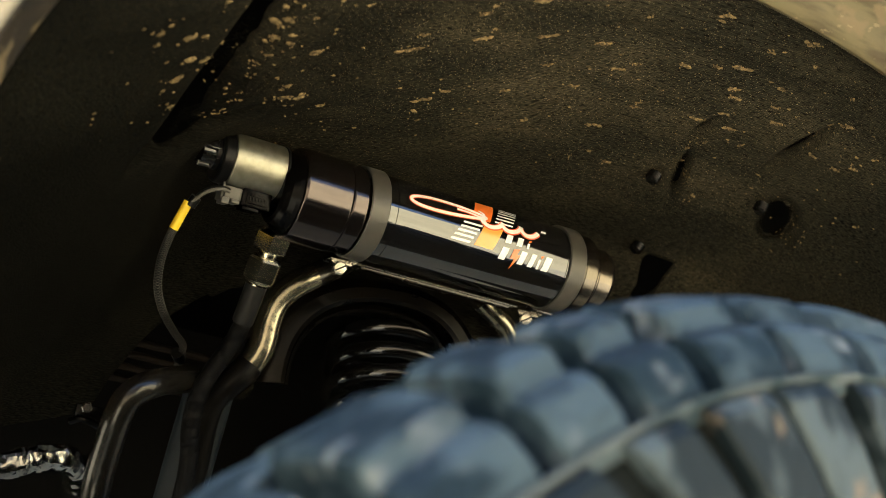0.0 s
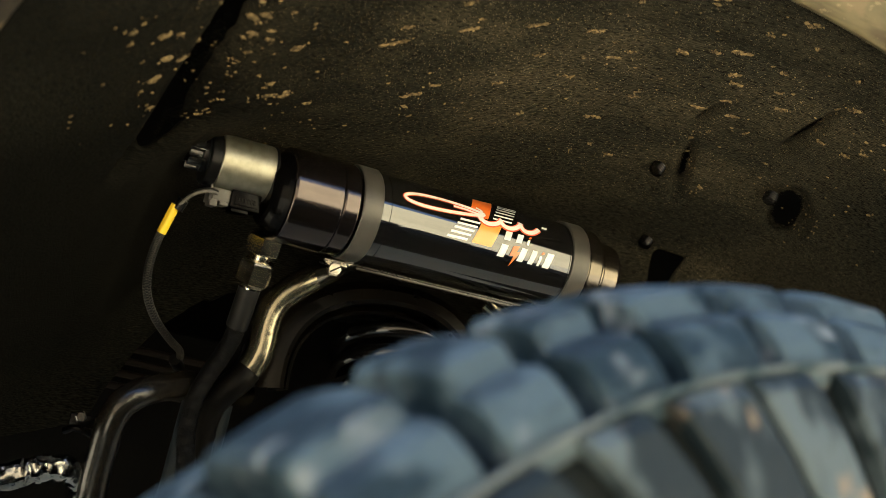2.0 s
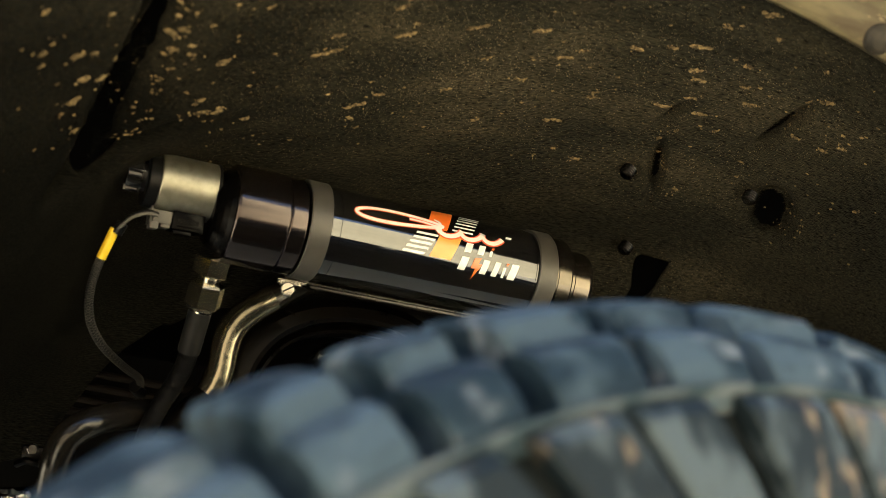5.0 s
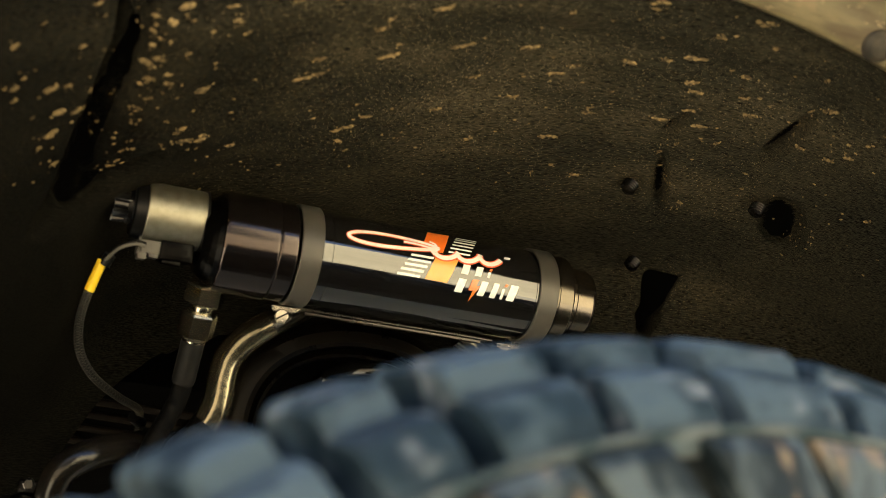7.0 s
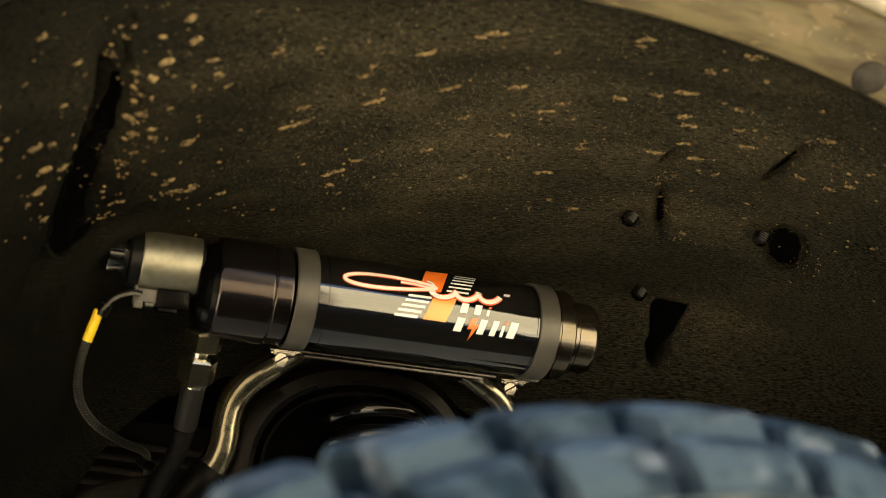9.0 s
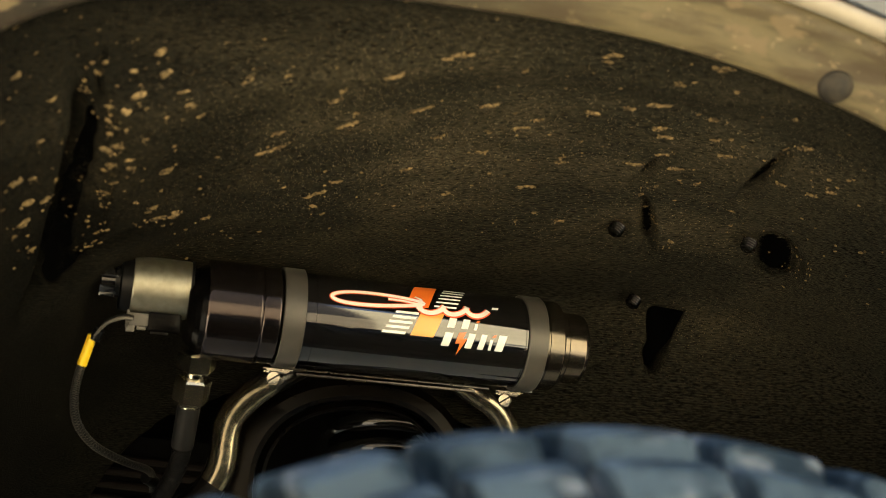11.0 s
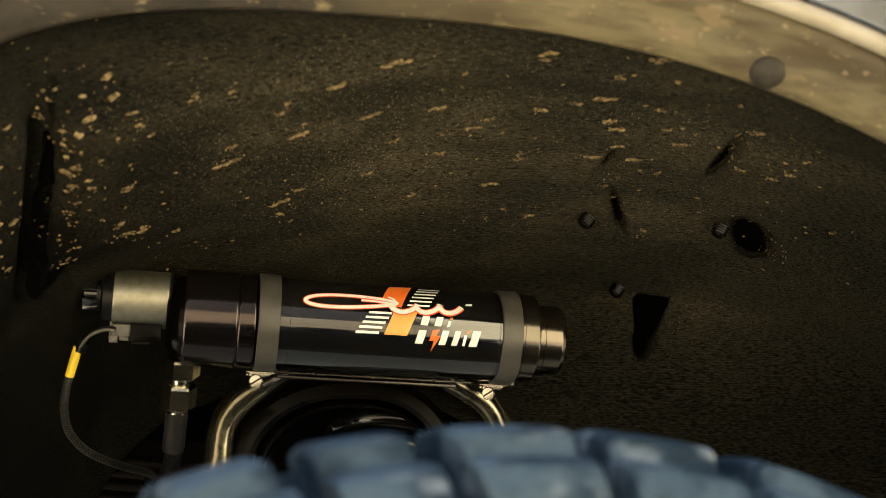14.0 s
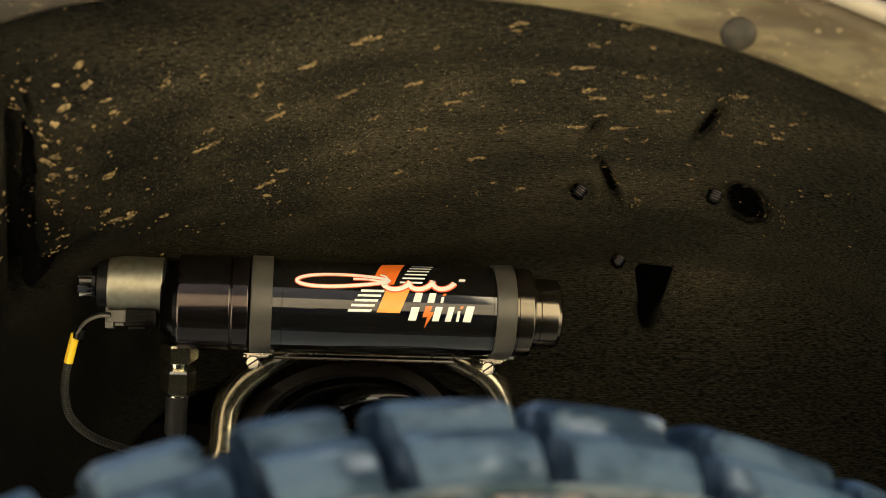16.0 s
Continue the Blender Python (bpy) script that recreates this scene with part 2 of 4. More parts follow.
TYRE_SIDE = material("tyre_sidewall_rubber", (0.0080, 0.0130, 0.0165), 0.6, second=(0.056, 0.074, 0.083), scale=22.0, amount=0.95, bump=0.5, bump_scale=130.0,
                     dust=(0.150, 0.118, 0.082), dust_low=0.56, dust_high=0.64, dust_scale=30.0, specular=0.1, low=0.47, high=0.58, stretch=(1.0, 0.7, 1.5), vary=True)
TYRE_RIDGE = material("tyre_ridge_dusty", (0.022, 0.036, 0.044), 0.75, second=(0.076, 0.092, 0.100), scale=30.0, amount=0.9, specular=0.1, low=0.46, high=0.58)


def flange_dust():
    """Dark inner flange with pale dust, drawn-out streaks and tan blots; light is painted in as a paler tone towards
    the rear.
    """
    m = material("dusty_fender_flange", (0.020, 0.016, 0.011), 0.55, bump=0.1, specular=0.3)
    n, l = m.node_tree.nodes, m.node_tree.links
    b = n["Principled BSDF"]
    co = n.new("ShaderNodeTexCoord")

    def noisy(size, stretch, a, z, detail=6.0):
        mp = n.new("ShaderNodeMapping")
        mp.inputs["Scale"].default_value = stretch
        l.new(co.outputs["Object"], mp.inputs["Vector"])
        t = n.new("ShaderNodeTexNoise")
        t.inputs["Scale"].default_value, t.inputs["Detail"].default_value = size, detail
        l.new(mp.outputs["Vector"], t.inputs["Vector"])
        r = n.new("ShaderNodeMapRange")
        r.inputs["From Min"].default_value, r.inputs["From Max"].default_value = a, z
        l.new(t.outputs["Fac"], r.inputs["Value"])
        return r.outputs["Result"]

    def join(kind, a, z):
        t = n.new("ShaderNodeMath")
        t.operation, t.use_clamp = kind, True
        for socket, v in zip(t.inputs, (a, z)):
            if isinstance(v, float):
                socket.default_value = v
            else:
                l.new(v, socket)
        return t.outputs[0]

    def mix(fac, a, z):
        x = n.new("ShaderNodeMix")
        x.data_type = "RGBA"
        l.new(fac, x.inputs["Factor"])
        for socket, v in ((x.inputs["A"], a), (x.inputs["B"], z)):
            if isinstance(v, tuple):
                socket.default_value = (*v, 1)
            else:
                l.new(v, socket)
        return x.outputs["Result"]

    xyz = n.new("ShaderNodeSeparateXYZ")
    l.new(co.outputs["Object"], xyz.inputs[0])
    # light painted by position: dark at the front end, paler towards the rear
    r = n.new("ShaderNodeMapRange")
    r.inputs["From Min"].default_value, r.inputs["From Max"].default_value = 0.26, 0.40
    l.new(xyz.outputs["X"], r.inputs["Value"])
    lit_dust = join("MULTIPLY", r.outputs["Result"], join("ADD", noisy(16.0, (0.6, 2, 1), 0.30, 0.60), 0.35))
    blots = noisy(38.0, (0.8, 1.6, 1), 0.58, 0.64)
    streak = noisy(11.0, (0.7, 5, 4), 0.50, 0.60)
    c = mix(noisy(60.0, (1, 1, 1), 0.35, 0.65), (0.012, 0.010, 0.007), (0.026, 0.020, 0.013))
    c = mix(lit_dust, c, (0.096, 0.080, 0.040))
    c = mix(join("MULTIPLY", streak, 0.75), c, mix(r.outputs["Result"], (0.022, 0.017, 0.011), (0.042, 0.030, 0.015)))
    mottle = noisy(75.0, (0.35, 2.2, 1.2), 0.44, 0.62, 8.0)
    c = mix(join("MULTIPLY", mottle, join("MULTIPLY", r.outputs["Result"], 0.55)), c, (0.036, 0.024, 0.011))
    c = mix(blots, c, (0.115, 0.088, 0.046))
    grit = noisy(190.0, (0.7, 1.3, 1), 0.66, 0.72, 2.0)
    c = mix(join("MULTIPLY", grit, 0.7), c, (0.17, 0.135, 0.075))
    l.new(c, b.inputs["Base Color"])
    return m


FLANGE = flange_dust()
# pale colour paints in the sunlit ground's reflection on the lip
LIP = material("lit_lip", (0.27, 0.24, 0.18), 0.45, second=(0.17, 0.14, 0.09), scale=30.0, amount=0.7)
PAINT = material("body_paint", (0.034, 0.041, 0.050), 0.25, second=(0.028, 0.034, 0.042), scale=6.0, coat=0.8)
PIN = material("push_pin_plastic", (0.004, 0.0038, 0.0034), 0.24, second=(0.014, 0.012, 0.009), scale=90.0, amount=0.7, bump=0.1, specular=0.45)
FASTENER = material("dusty_fastener_plastic", (0.016, 0.014, 0.011), 0.6, second=(0.034, 0.028, 0.019), scale=120.0, amount=0.8, bump=0.15, specular=0.2)
WHITE_INK = material("white_ink", (0.80, 0.79, 0.76), 0.3, second=(0.72, 0.70, 0.66), scale=80.0, coat=0.3)
ORANGE_INK = material("orange_ink", (0.80, 0.17, 0.02), 0.3, second=(0.70, 0.13, 0.015), scale=80.0, coat=0.3)
# yellower copy of the orange ink: a tan reflection is painted in
LIT_ORANGE_INK = material("lit_orange_ink", (0.80, 0.36, 0.055), 0.3, second=(0.80, 0.26, 0.03), scale=30.0, coat=0.3)
RED_INK = material("red_orange_ink", (0.75, 0.10, 0.03), 0.3, second=(0.66, 0.08, 0.02), scale=80.0, coat=0.3)
EARTH = material("tan_earth", (0.54, 0.455, 0.275), 0.95, second=(0.43, 0.355, 0.205), scale=1.2, amount=0.8, fine=0.15, fine_scale=30.0, bump=0.6, bump_scale=20.0)
GROUND = material("pale_gravel_ground", (0.395, 0.35, 0.25), 0.9, second=(0.305, 0.27, 0.19), scale=3.0, amount=0.8, fine=0.25, fine_scale=90.0, bump=0.6, bump_scale=60.0)

# colours of two unseen walls that shape the reflections
TAN_SCREEN = material("tan_screen", (0.25, 0.20, 0.125), 0.9, second=(0.18, 0.145, 0.09), scale=3.0, amount=0.8, fine=0.2, fine_scale=60.0, bump=0.4, bump_scale=40.0)
DARK_SCREEN = material("dark_screen", (0.014, 0.012, 0.010), 0.7, second=(0.028, 0.022, 0.016), scale=6.0, stretch=(6, 6, 0.4), amount=0.8, bump=0.2, bump_scale=40.0)


# ---- building helpers ----
def thing(name, m, label, category, group="", kind=""):
    ob = new(name)
    ob.empty_display_size = 0.02
    ob.matrix_world = m
    return tagged(ob, label, category, group, kind)


def finish(name, bm, mat, smooth=True, angle=35.0):
    bmesh.ops.recalc_face_normals(bm, faces=bm.faces)
    me = bpy.data.meshes.new(name)
    for f in bm.faces:
        f.smooth = smooth
    if smooth:
        for e in bm.edges:
            if len(e.link_faces) == 2 and e.calc_face_angle(0) > radians(angle):
                e.smooth = False
    bm.to_mesh(me)
    bm.free()
    me.materials.append(mat)
    return me


def part(name, bm, mat, parent, label="", smooth=True, angle=35.0):
    ob = new(name, finish(name, bm, mat, smooth, angle))
    ob.parent = parent
    if label:
        ob["label"] = label
    return ob


def solo(name, bm, mat, label, category, group="", kind="", smooth=True, angle=35.0):
    return tagged(new(name, finish(name, bm, mat, smooth, angle)), label, category, group, kind)


def lathe(profile, segs=64, bm=None, m=None):
    """Turns (x, radius) pairs round the x axis; a zero radius closes an end."""
    held = []      # a ring close to each end of a long run keeps it straight under smooth shading
    for (s0, r0), (s1, r1) in zip(profile, profile[1:]):
        held.append((s0, r0))
        run = math.hypot(s1 - s0, r1 - r0)
        if 0.0025 < run < 0.25 and r0 > 0 and r1 > 0:
            k = 0.0004 / run
            held += [(s0 + (s1 - s0) * k, r0 + (r1 - r0) * k), (s1 + (s0 - s1) * k, r1 + (r0 - r1) * k)]
    profile = held + [profile[-1]]
    bm = bm or bmesh.new()
    rings = []
    for x, r in profile:
        if r < 1e-6:
            rings.append([bm.verts.new((x, 0, 0))])
        else:
            ring = []
            for i in range(segs):
                a = 2 * math.pi * i / segs
                ring.append(bm.verts.new((x, r * math.cos(a), r * math.sin(a))))
            rings.append(ring)
    for a, b in zip(rings, rings[1:]):
        for i in range(segs):
            j = (i + 1) % segs
            if len(a) == 1 and len(b) > 1:
                bm.faces.new((a[0], b[j], b[i]))
            elif len(b) == 1 and len(a) > 1:
                bm.faces.new((a[i], a[j], b[0]))
            elif len(a) > 1:
                bm.faces.new((a[i], a[j], b[j], b[i]))
    if m is not None:
        bmesh.ops.transform(bm, matrix=m, verts=bm.verts)
    return bm


def spline(points, steps=10):
    """A smooth line through points (Catmull-Rom)."""
    p = [Vector(q) for q in points]
    p = [p[0] * 2 - p[1]] + p + [p[-1] * 2 - p[-2]]
    out = []
    for a, b, c, d in zip(p, p[1:], p[2:], p[3:]):
        for i in range(steps):
            t = i / steps
            out.append(0.5 * (2 * b + (c - a) * t + (2 * a - 5 * b + 4 * c - d) * t * t + (3 * b - a - 3 * c + d) * t ** 3))
    return out + [p[-2]]


def tube(points, radius, segs=16, steps=10, bm=None, raw=False):
    """A round bar along a smooth line; radius may be a function of the run 0..1."""
    bm = bm or bmesh.new()
    line = points if raw else spline(points, steps)
    n = len(line)
    normal = None
    rings = []
    for i, p in enumerate(line):
        way = (line[min(i + 1, n - 1)] - line[max(i - 1, 0)]).normalized()
        if normal is None:
            normal = way.orthogonal().normalized()
        normal = (normal - way * normal.dot(way)).normalized()
        side = way.cross(normal)
        r = radius(i / (n - 1)) if callable(radius) else radius
        rings.append([bm.verts.new(p + (normal * math.cos(2 * math.pi * k / segs) + side * math.sin(2 * math.pi * k / segs)) * r) for k in range(segs)])
    for a, b in zip(rings, rings[1:]):
        for k in range(segs):
            bm.faces.new((a[k], a[(k + 1) % segs], b[(k + 1) % segs], b[k]))
    bm.faces.new(rings[0][::-1])
    bm.faces.new(rings[-1])
    return bm


def block(x0, x1, y0, y1, z0, z1, bevel=0.001, bm=None, m=None, segs=2):
    one = bmesh.new()
    v = [one.verts.new(c) for c in ((x0, y0, z0), (x1, y0, z0), (x1, y1, z0), (x0, y1, z0), (x0, y0, z1), (x1, y0, z1), (x1, y1, z1), (x0, y1, z1))]
    for f in ((3, 2, 1, 0), (4, 5, 6, 7), (0, 1, 5, 4), (1, 2, 6, 5), (2, 3, 7, 6), (3, 0, 4, 7)):
        one.faces.new([v[i] for i in f])
    if bevel:
        bmesh.ops.bevel(one, geom=one.edges[:], offset=bevel, segments=segs, affect="EDGES", profile=0.6)
    if m is not None:
        bmesh.ops.transform(one, matrix=m, verts=one.verts)
    if bm is None:
        return one
    add(bm, one)
    return bm


def add(bm, other):
    """Joins other into bm."""
    at = {v: bm.verts.new(v.co) for v in other.verts}
    for f in other.faces:
        bm.faces.new([at[v] for v in f.verts])
    other.free()
    return bm


def smooth_step(a, b, v):
    t = min(1.0, max(0.0, (v - a) / (b - a)))
    return t * t * (3 - 2 * t)


# ---- wheel arch and liner ----
ARCH_X, ARCH_Z = 0.42, 0.55       # pole of the arch
LINER_Y0, WALL_Y = 0.727, 1.055


def arch_point(k):
    """Point k (0..1) of the opening's inner edge, from the one foot over the crown to the other."""
    a = math.pi * k
    if k < 0.5:
        c = abs(math.cos(a)) ** (2 / 3.5)
        s = abs(math.sin(a)) ** (2 / 3.5)
        return Vector((0.35 - 0.406 * c, 0, 0.665 + 0.5 * s))
    c = abs(math.cos(a)) ** (2 / 2.1)
    s = abs(math.sin(a)) ** (2 / 2.1)
    return Vector((0.35 + 0.58 * c, 0, 0.665 + 0.5 * s))


ARCH_POLAR = []
for i in range(1201):
    q = arch_point(i / 1200)
    ARCH_POLAR.append((math.atan2(q.x - ARCH_X, q.z - ARCH_Z), math.hypot(q.x - ARCH_X, q.z - ARCH_Z)))
ARCH_POLAR = np.array(ARCH_POLAR)
ORDER = np.argsort(ARCH_POLAR[:, 0])
ARCH_POLAR = ARCH_POLAR[ORDER]


def seam(y):
    """Where the seam between the two liner panels runs."""
    return 0.1195 - 0.2856 * (y - 0.737)


# slots in the liner: place, half width, half length, lean
SLOTS = ((0.5065, 0.9405, 0.0042, 0.022, -0.37), (0.5662, 0.858, 0.0046, 0.023, 0.14), (0.6145, 0.946, 0.0150, 0.028, -0.49), (0.4868, 0.8790, 0.0020, 0.007, 0.20))


def slot_reach(x, y, cx, cy, lx, ly, lean):
    """Distance from a slot's middle, 1 on its rim."""
    u, v = x - cx, y - cy
    u, v = u * math.cos(lean) + v * math.sin(lean), -u * math.sin(lean) + v * math.cos(lean)
    return math.hypot(u / lx, v / ly)


def liner_radius(turn, y):
    """Distance of the liner from the pole: it narrows inwards, with a proud pad, a fold, dimples and slots."""
    d = y - 0.75
    r = 0.608 - 0.391 * d - 0.276 * d * d + 0.016 * turn + 0.177 * turn * d + 0.063 * turn * turn
    x, z = ARCH_X + r * math.sin(turn), ARCH_Z + r * math.cos(turn)
    fold = seam(y)
    pad = smooth_step(fold + 0.004, fold + 0.040, x) * (1 - smooth_step(0.22, 0.36, x + 0.12 * (y - 0.86))) * smooth_step(0.735, 0.80, y)
    r -= 0.007 * pad
    r += 0.032 * math.exp(-((x - fold) / 0.0085) ** 2) * (1 - smooth_step(0.900, 0.920, y)) * smooth_step(0.735, 0.785, y)
    r += 0.018 * math.exp(-((y - 0.900 + 0.40 * (x - 0.075)) / 0.012) ** 2) * smooth_step(0.050, 0.072, x) * (1 - smooth_step(0.10, 0.15, x))
    r += 0.004 * math.exp(-((y - 0.795 - 0.05 * (x - 0.3)) / 0.012) ** 2) * smooth_step(0.28, 0.4, x)      # long crease
    r += 0.003 * noise.noise((x * 9, y * 7, 3.1)) + 0.0012 * noise.noise((x * 26, y * 20, 8.0))

    def dent(cx, cy, lx, ly, depth, lean=0.0, sharp=2.0):
        u, v = x - cx, y - cy
        u, v = u * math.cos(lean) + v * math.sin(lean), -u * math.sin(lean) + v * math.cos(lean)
        return depth * math.exp(-(abs(u / lx) ** sharp + abs(v / ly) ** sharp))

    for cx, cy, lx, ly, lean in SLOTS:
        if abs(x - cx) < 0.06 and abs(y - cy) < 0.09:
            reach = slot_reach(x, y, cx, cy, lx, ly, lean)
            r += 0.009 * math.exp(-(max(0.0, reach - 1) * (0.5 * lx + 0.25 * ly) / 0.0055) ** 2)
    r += dent(0.4875, 0.9415, 0.009, 0.010, 0.004, 0, 4) + dent(0.582, 0.930, 0.012, 0.018, 0.006, -0.2, 2)
    r += 0.027 * smooth_step(0.855, 0.950, y) * smooth_step(0.050, 0.125, x) * (1 - smooth_step(0.16, 0.26, x))
    rim = 1 - smooth_step(0.728, 0.775, y)
    edge = float(np.interp(turn, ARCH_POLAR[:, 0], ARCH_POLAR[:, 1]))
    return r + (edge + 0.011 - r) * rim


def in_opening(x, z):
    """The gap in the liner's inner wall through which the suspension passes."""
    u = abs(x - 0.29) / 0.215
    return u < 1 and z < 0.70 + 0.225 * (1 - u ** 2.5) ** 0.4


def liner_sheet():
    bm = bmesh.new()
    turns = [radians(-104 + 0.8 * i) for i in range(80)] + [radians(-40 + 0.2 * i) for i in range(375)] + [radians(35 + 0.75 * i) for i in range(93)]
    grid = []
    for turn in turns:
        line = []
        for j in range(150):
            y = LINER_Y0 + (1.03 - LINER_Y0) * j / 149
            line.append((liner_radius(turn, y), y))
        r, y = line[-1]
        slope = math.atan2(line[-4][0] - line[-1][0], line[-1][1] - line[-4][1])
        slope = min(1.2, max(0.1, slope))
        bend = 0.025 / max(0.12, 1 - math.sin(slope))
        for j in range(1, 9):
            a = slope + (math.pi / 2 - slope) * j / 8
            line.append((r - bend * (math.cos(slope) - math.cos(a)), y + bend * (math.sin(a) - math.sin(slope))))
        r, y = line[-1]
        for j in range(1, 141):
            rr = r + (0.02 - r) * j / 140
            x, z = ARCH_X + rr * math.sin(turn), ARCH_Z + rr * math.cos(turn)
            line.append((rr, y + 0.003 * noise.noise((x * 12, z * 12, 1.0)) + recess(x, z)))
        grid.append([bm.verts.new((ARCH_X + r * math.sin(turn), y, ARCH_Z + r * math.cos(turn))) for r, y in line])
    for a, b in zip(grid, grid[1:]):
        for j in range(len(a) - 1):
            c = (a[j].co + b[j + 1].co) / 2
            if j > 150 and in_opening(c.x, c.z):
                continue
            if 0.84 < c.y < 1.02 and c.x > 0.45 and slotted(c):
                continue
            if c.x < 0.14 and 0.740 < c.y < 0.94 and open_seam(c):
                continue
            low = j > 90 and c.x < 0.12 and c.z < 0.745 + 0.42 * c.x
            if not low and not (j > 120 and recess(c.x, c.z) > 0.021):
                bm.faces.new((a[j], a[j + 1], b[j + 1], b[j]))
    loose = [v for v in bm.verts if not v.link_faces]
    bmesh.ops.delete(bm, geom=loose, context="VERTS")
    rims = [(v, [e.other_vert(v) for e in v.link_edges if e.is_boundary]) for v in bm.verts if v.is_boundary and v.co.y > 0.742]
    for _ in range(8):      # ease the cut edges
        moved = [(v, (v.co * 2 + a[0].co + a[1].co) / 4) for v, a in rims if len(a) == 2]
        for v, c in moved:
            v.co = c
    return bm


def open_seam(c):
    """The narrow gap at the bottom of the fold between the two panels."""
    ragged = 0.0016 * noise.noise((c.x * 70, c.y * 70, 7.0)) + 0.0010 * noise.noise((c.x * 230, c.y * 230, 2.0))
    side = c.x - seam(c.y)
    if 0.750 < c.y < 0.905 and abs(side) < (0.0058 if side > 0 else 0.0080) * smooth_step(0.738, 0.83, c.y) + 1.8 * ragged:
        return True
    return 0.064 < c.x < 0.110 and abs(c.y - 0.900 + 0.40 * (c.x - 0.075)) < 0.0072 * (1 - smooth_step(0.076, 0.106, c.x)) + ragged


def slotted(c):
    """Slots cut through the felt beside the pins."""
    fray = 0.95 + 0.20 * noise.noise((c.x * 90, c.y * 70, 4.0)) + 0.22 * noise.noise((c.x * 420, c.y * 330, 9.0))
    return any(slot_reach(c.x, c.y, *slot) < fray for slot in SLOTS)


def recess(x, z):
    """Depth of the three-cornered pocket pressed into the inner wall."""
    t = (z - 0.966) / 0.058
    if not -0.2 < t < 1.15:
        return 0.0
    frayed = 0.0007 * noise.noise((2.0, x * 60, z * 140))
    near, away = 0.5535 - 0.0140 * max(t, 0), 0.5550 + 0.0250 * max(t, 0)
    edge = min(x - near, away - x, (1.02 - t) * 0.05) + frayed
    return 0.034 * smooth_step(-0.0060, 0.0060, edge) * smooth_step(-0.02, 0.20, t)


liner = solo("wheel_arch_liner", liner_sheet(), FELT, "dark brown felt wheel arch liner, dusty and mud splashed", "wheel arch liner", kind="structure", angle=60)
thick = liner.modifiers.new("thickness", "SOLIDIFY")
thick.thickness, thick.offset = 0.003, 1.0

# mud thrown up on the liner
SPLASHES_FOLD = [(0.045, 0.764, 8), (0.046, 0.783, 8), (0.046, 0.791, 6), (0.051, 0.778, 5), (0.059, 0.833, 5), (0.065, 0.792, 13), (0.065, 0.826, 13), (0.066, 0.752, 9),
    (0.068, 0.850, 7), (0.070, 0.811, 13), (0.074, 0.793, 6), (0.079, 0.814, 10), (0.081, 0.770, 5), (0.081, 0.824, 6), (0.083, 0.848, 4), (0.086, 0.802, 4), (0.087,
    0.760, 7), (0.103, 0.817, 7), (0.106, 0.775, 8), (0.106, 0.790, 11), (0.109, 0.777, 5), (0.109, 0.803, 8)]
SPLASHES_PAD = [(0.111, 0.759, 6), (0.115, 0.756, 5), (0.117, 0.783, 6), (0.117, 0.794, 14), (0.117, 0.804, 5), (0.119, 0.768, 8), (0.129, 0.769, 8), (0.129, 0.778, 4),
    (0.131, 0.807, 8), (0.131, 0.859, 3), (0.132, 0.759, 7), (0.136, 0.765, 12), (0.141, 0.786, 6), (0.143, 0.849, 8), (0.144, 0.862, 15), (0.147, 0.756, 10), (0.151,
    0.761, 10), (0.152, 0.819, 11), (0.153, 0.774, 4), (0.155, 0.865, 12), (0.156, 0.861, 8), (0.166, 0.771, 8), (0.169, 0.772, 5), (0.175, 0.884, 9)]
SPLASHES_ROOF = [(0.200, 0.767, 8), (0.216, 0.824, 21), (0.221, 0.809, 7), (0.224, 0.768, 4), (0.249, 0.880, 16), (0.249, 0.893, 6), (0.255, 0.788, 9), (0.256, 0.903, 3),
    (0.259, 0.781, 5), (0.263, 0.870, 8), (0.265, 0.813, 15), (0.270, 0.803, 4), (0.291, 0.776, 14), (0.311, 0.874, 8), (0.312, 0.810, 15), (0.329, 0.842, 9), (0.332,
    0.767, 17), (0.344, 0.910, 7), (0.359, 0.814, 12), (0.362, 0.865, 9), (0.374, 0.777, 4), (0.385, 0.837, 12), (0.394, 0.828, 8), (0.403, 0.904, 16), (0.404, 0.943, 3),
    (0.416, 0.933, 4), (0.420, 0.873, 8)]
SPLASHES_BACK = [(0.421, 0.867, 6), (0.426, 0.762, 13), (0.428, 0.816, 12), (0.438, 0.941, 10), (0.453, 0.810, 8), (0.472, 0.805, 18), (0.473, 0.866, 13), (0.477, 0.776,
    7), (0.478, 0.823, 10), (0.485, 0.831, 12), (0.490, 0.852, 11), (0.490, 0.903, 4), (0.497, 0.759, 15), (0.497, 0.888, 3), (0.504, 0.865, 13), (0.512, 0.811, 8),
    (0.514, 0.775, 5), (0.520, 0.827, 7), (0.524, 0.878, 4), (0.530, 0.950, 5), (0.532, 0.842, 12), (0.560, 0.786, 4), (0.577, 0.856, 11), (0.580, 0.815, 12), (0.603,
    0.855, 9), (0.613, 0.844, 7), (0.663, 0.898, 4)]


def liner_place(x, y):
    """The liner's surface over the plan point (x, y)."""
    turn = math.atan2(x - ARCH_X, 0.55)
    for _ in range(12):
        r = liner_radius(turn, y)
        turn += (x - (ARCH_X + r * math.sin(turn))) / (r * max(0.3, math.cos(turn)))
    r = liner_radius(turn, y)
    return Vector((ARCH_X + r * math.sin(turn), y, ARCH_Z + r * math.cos(turn)))


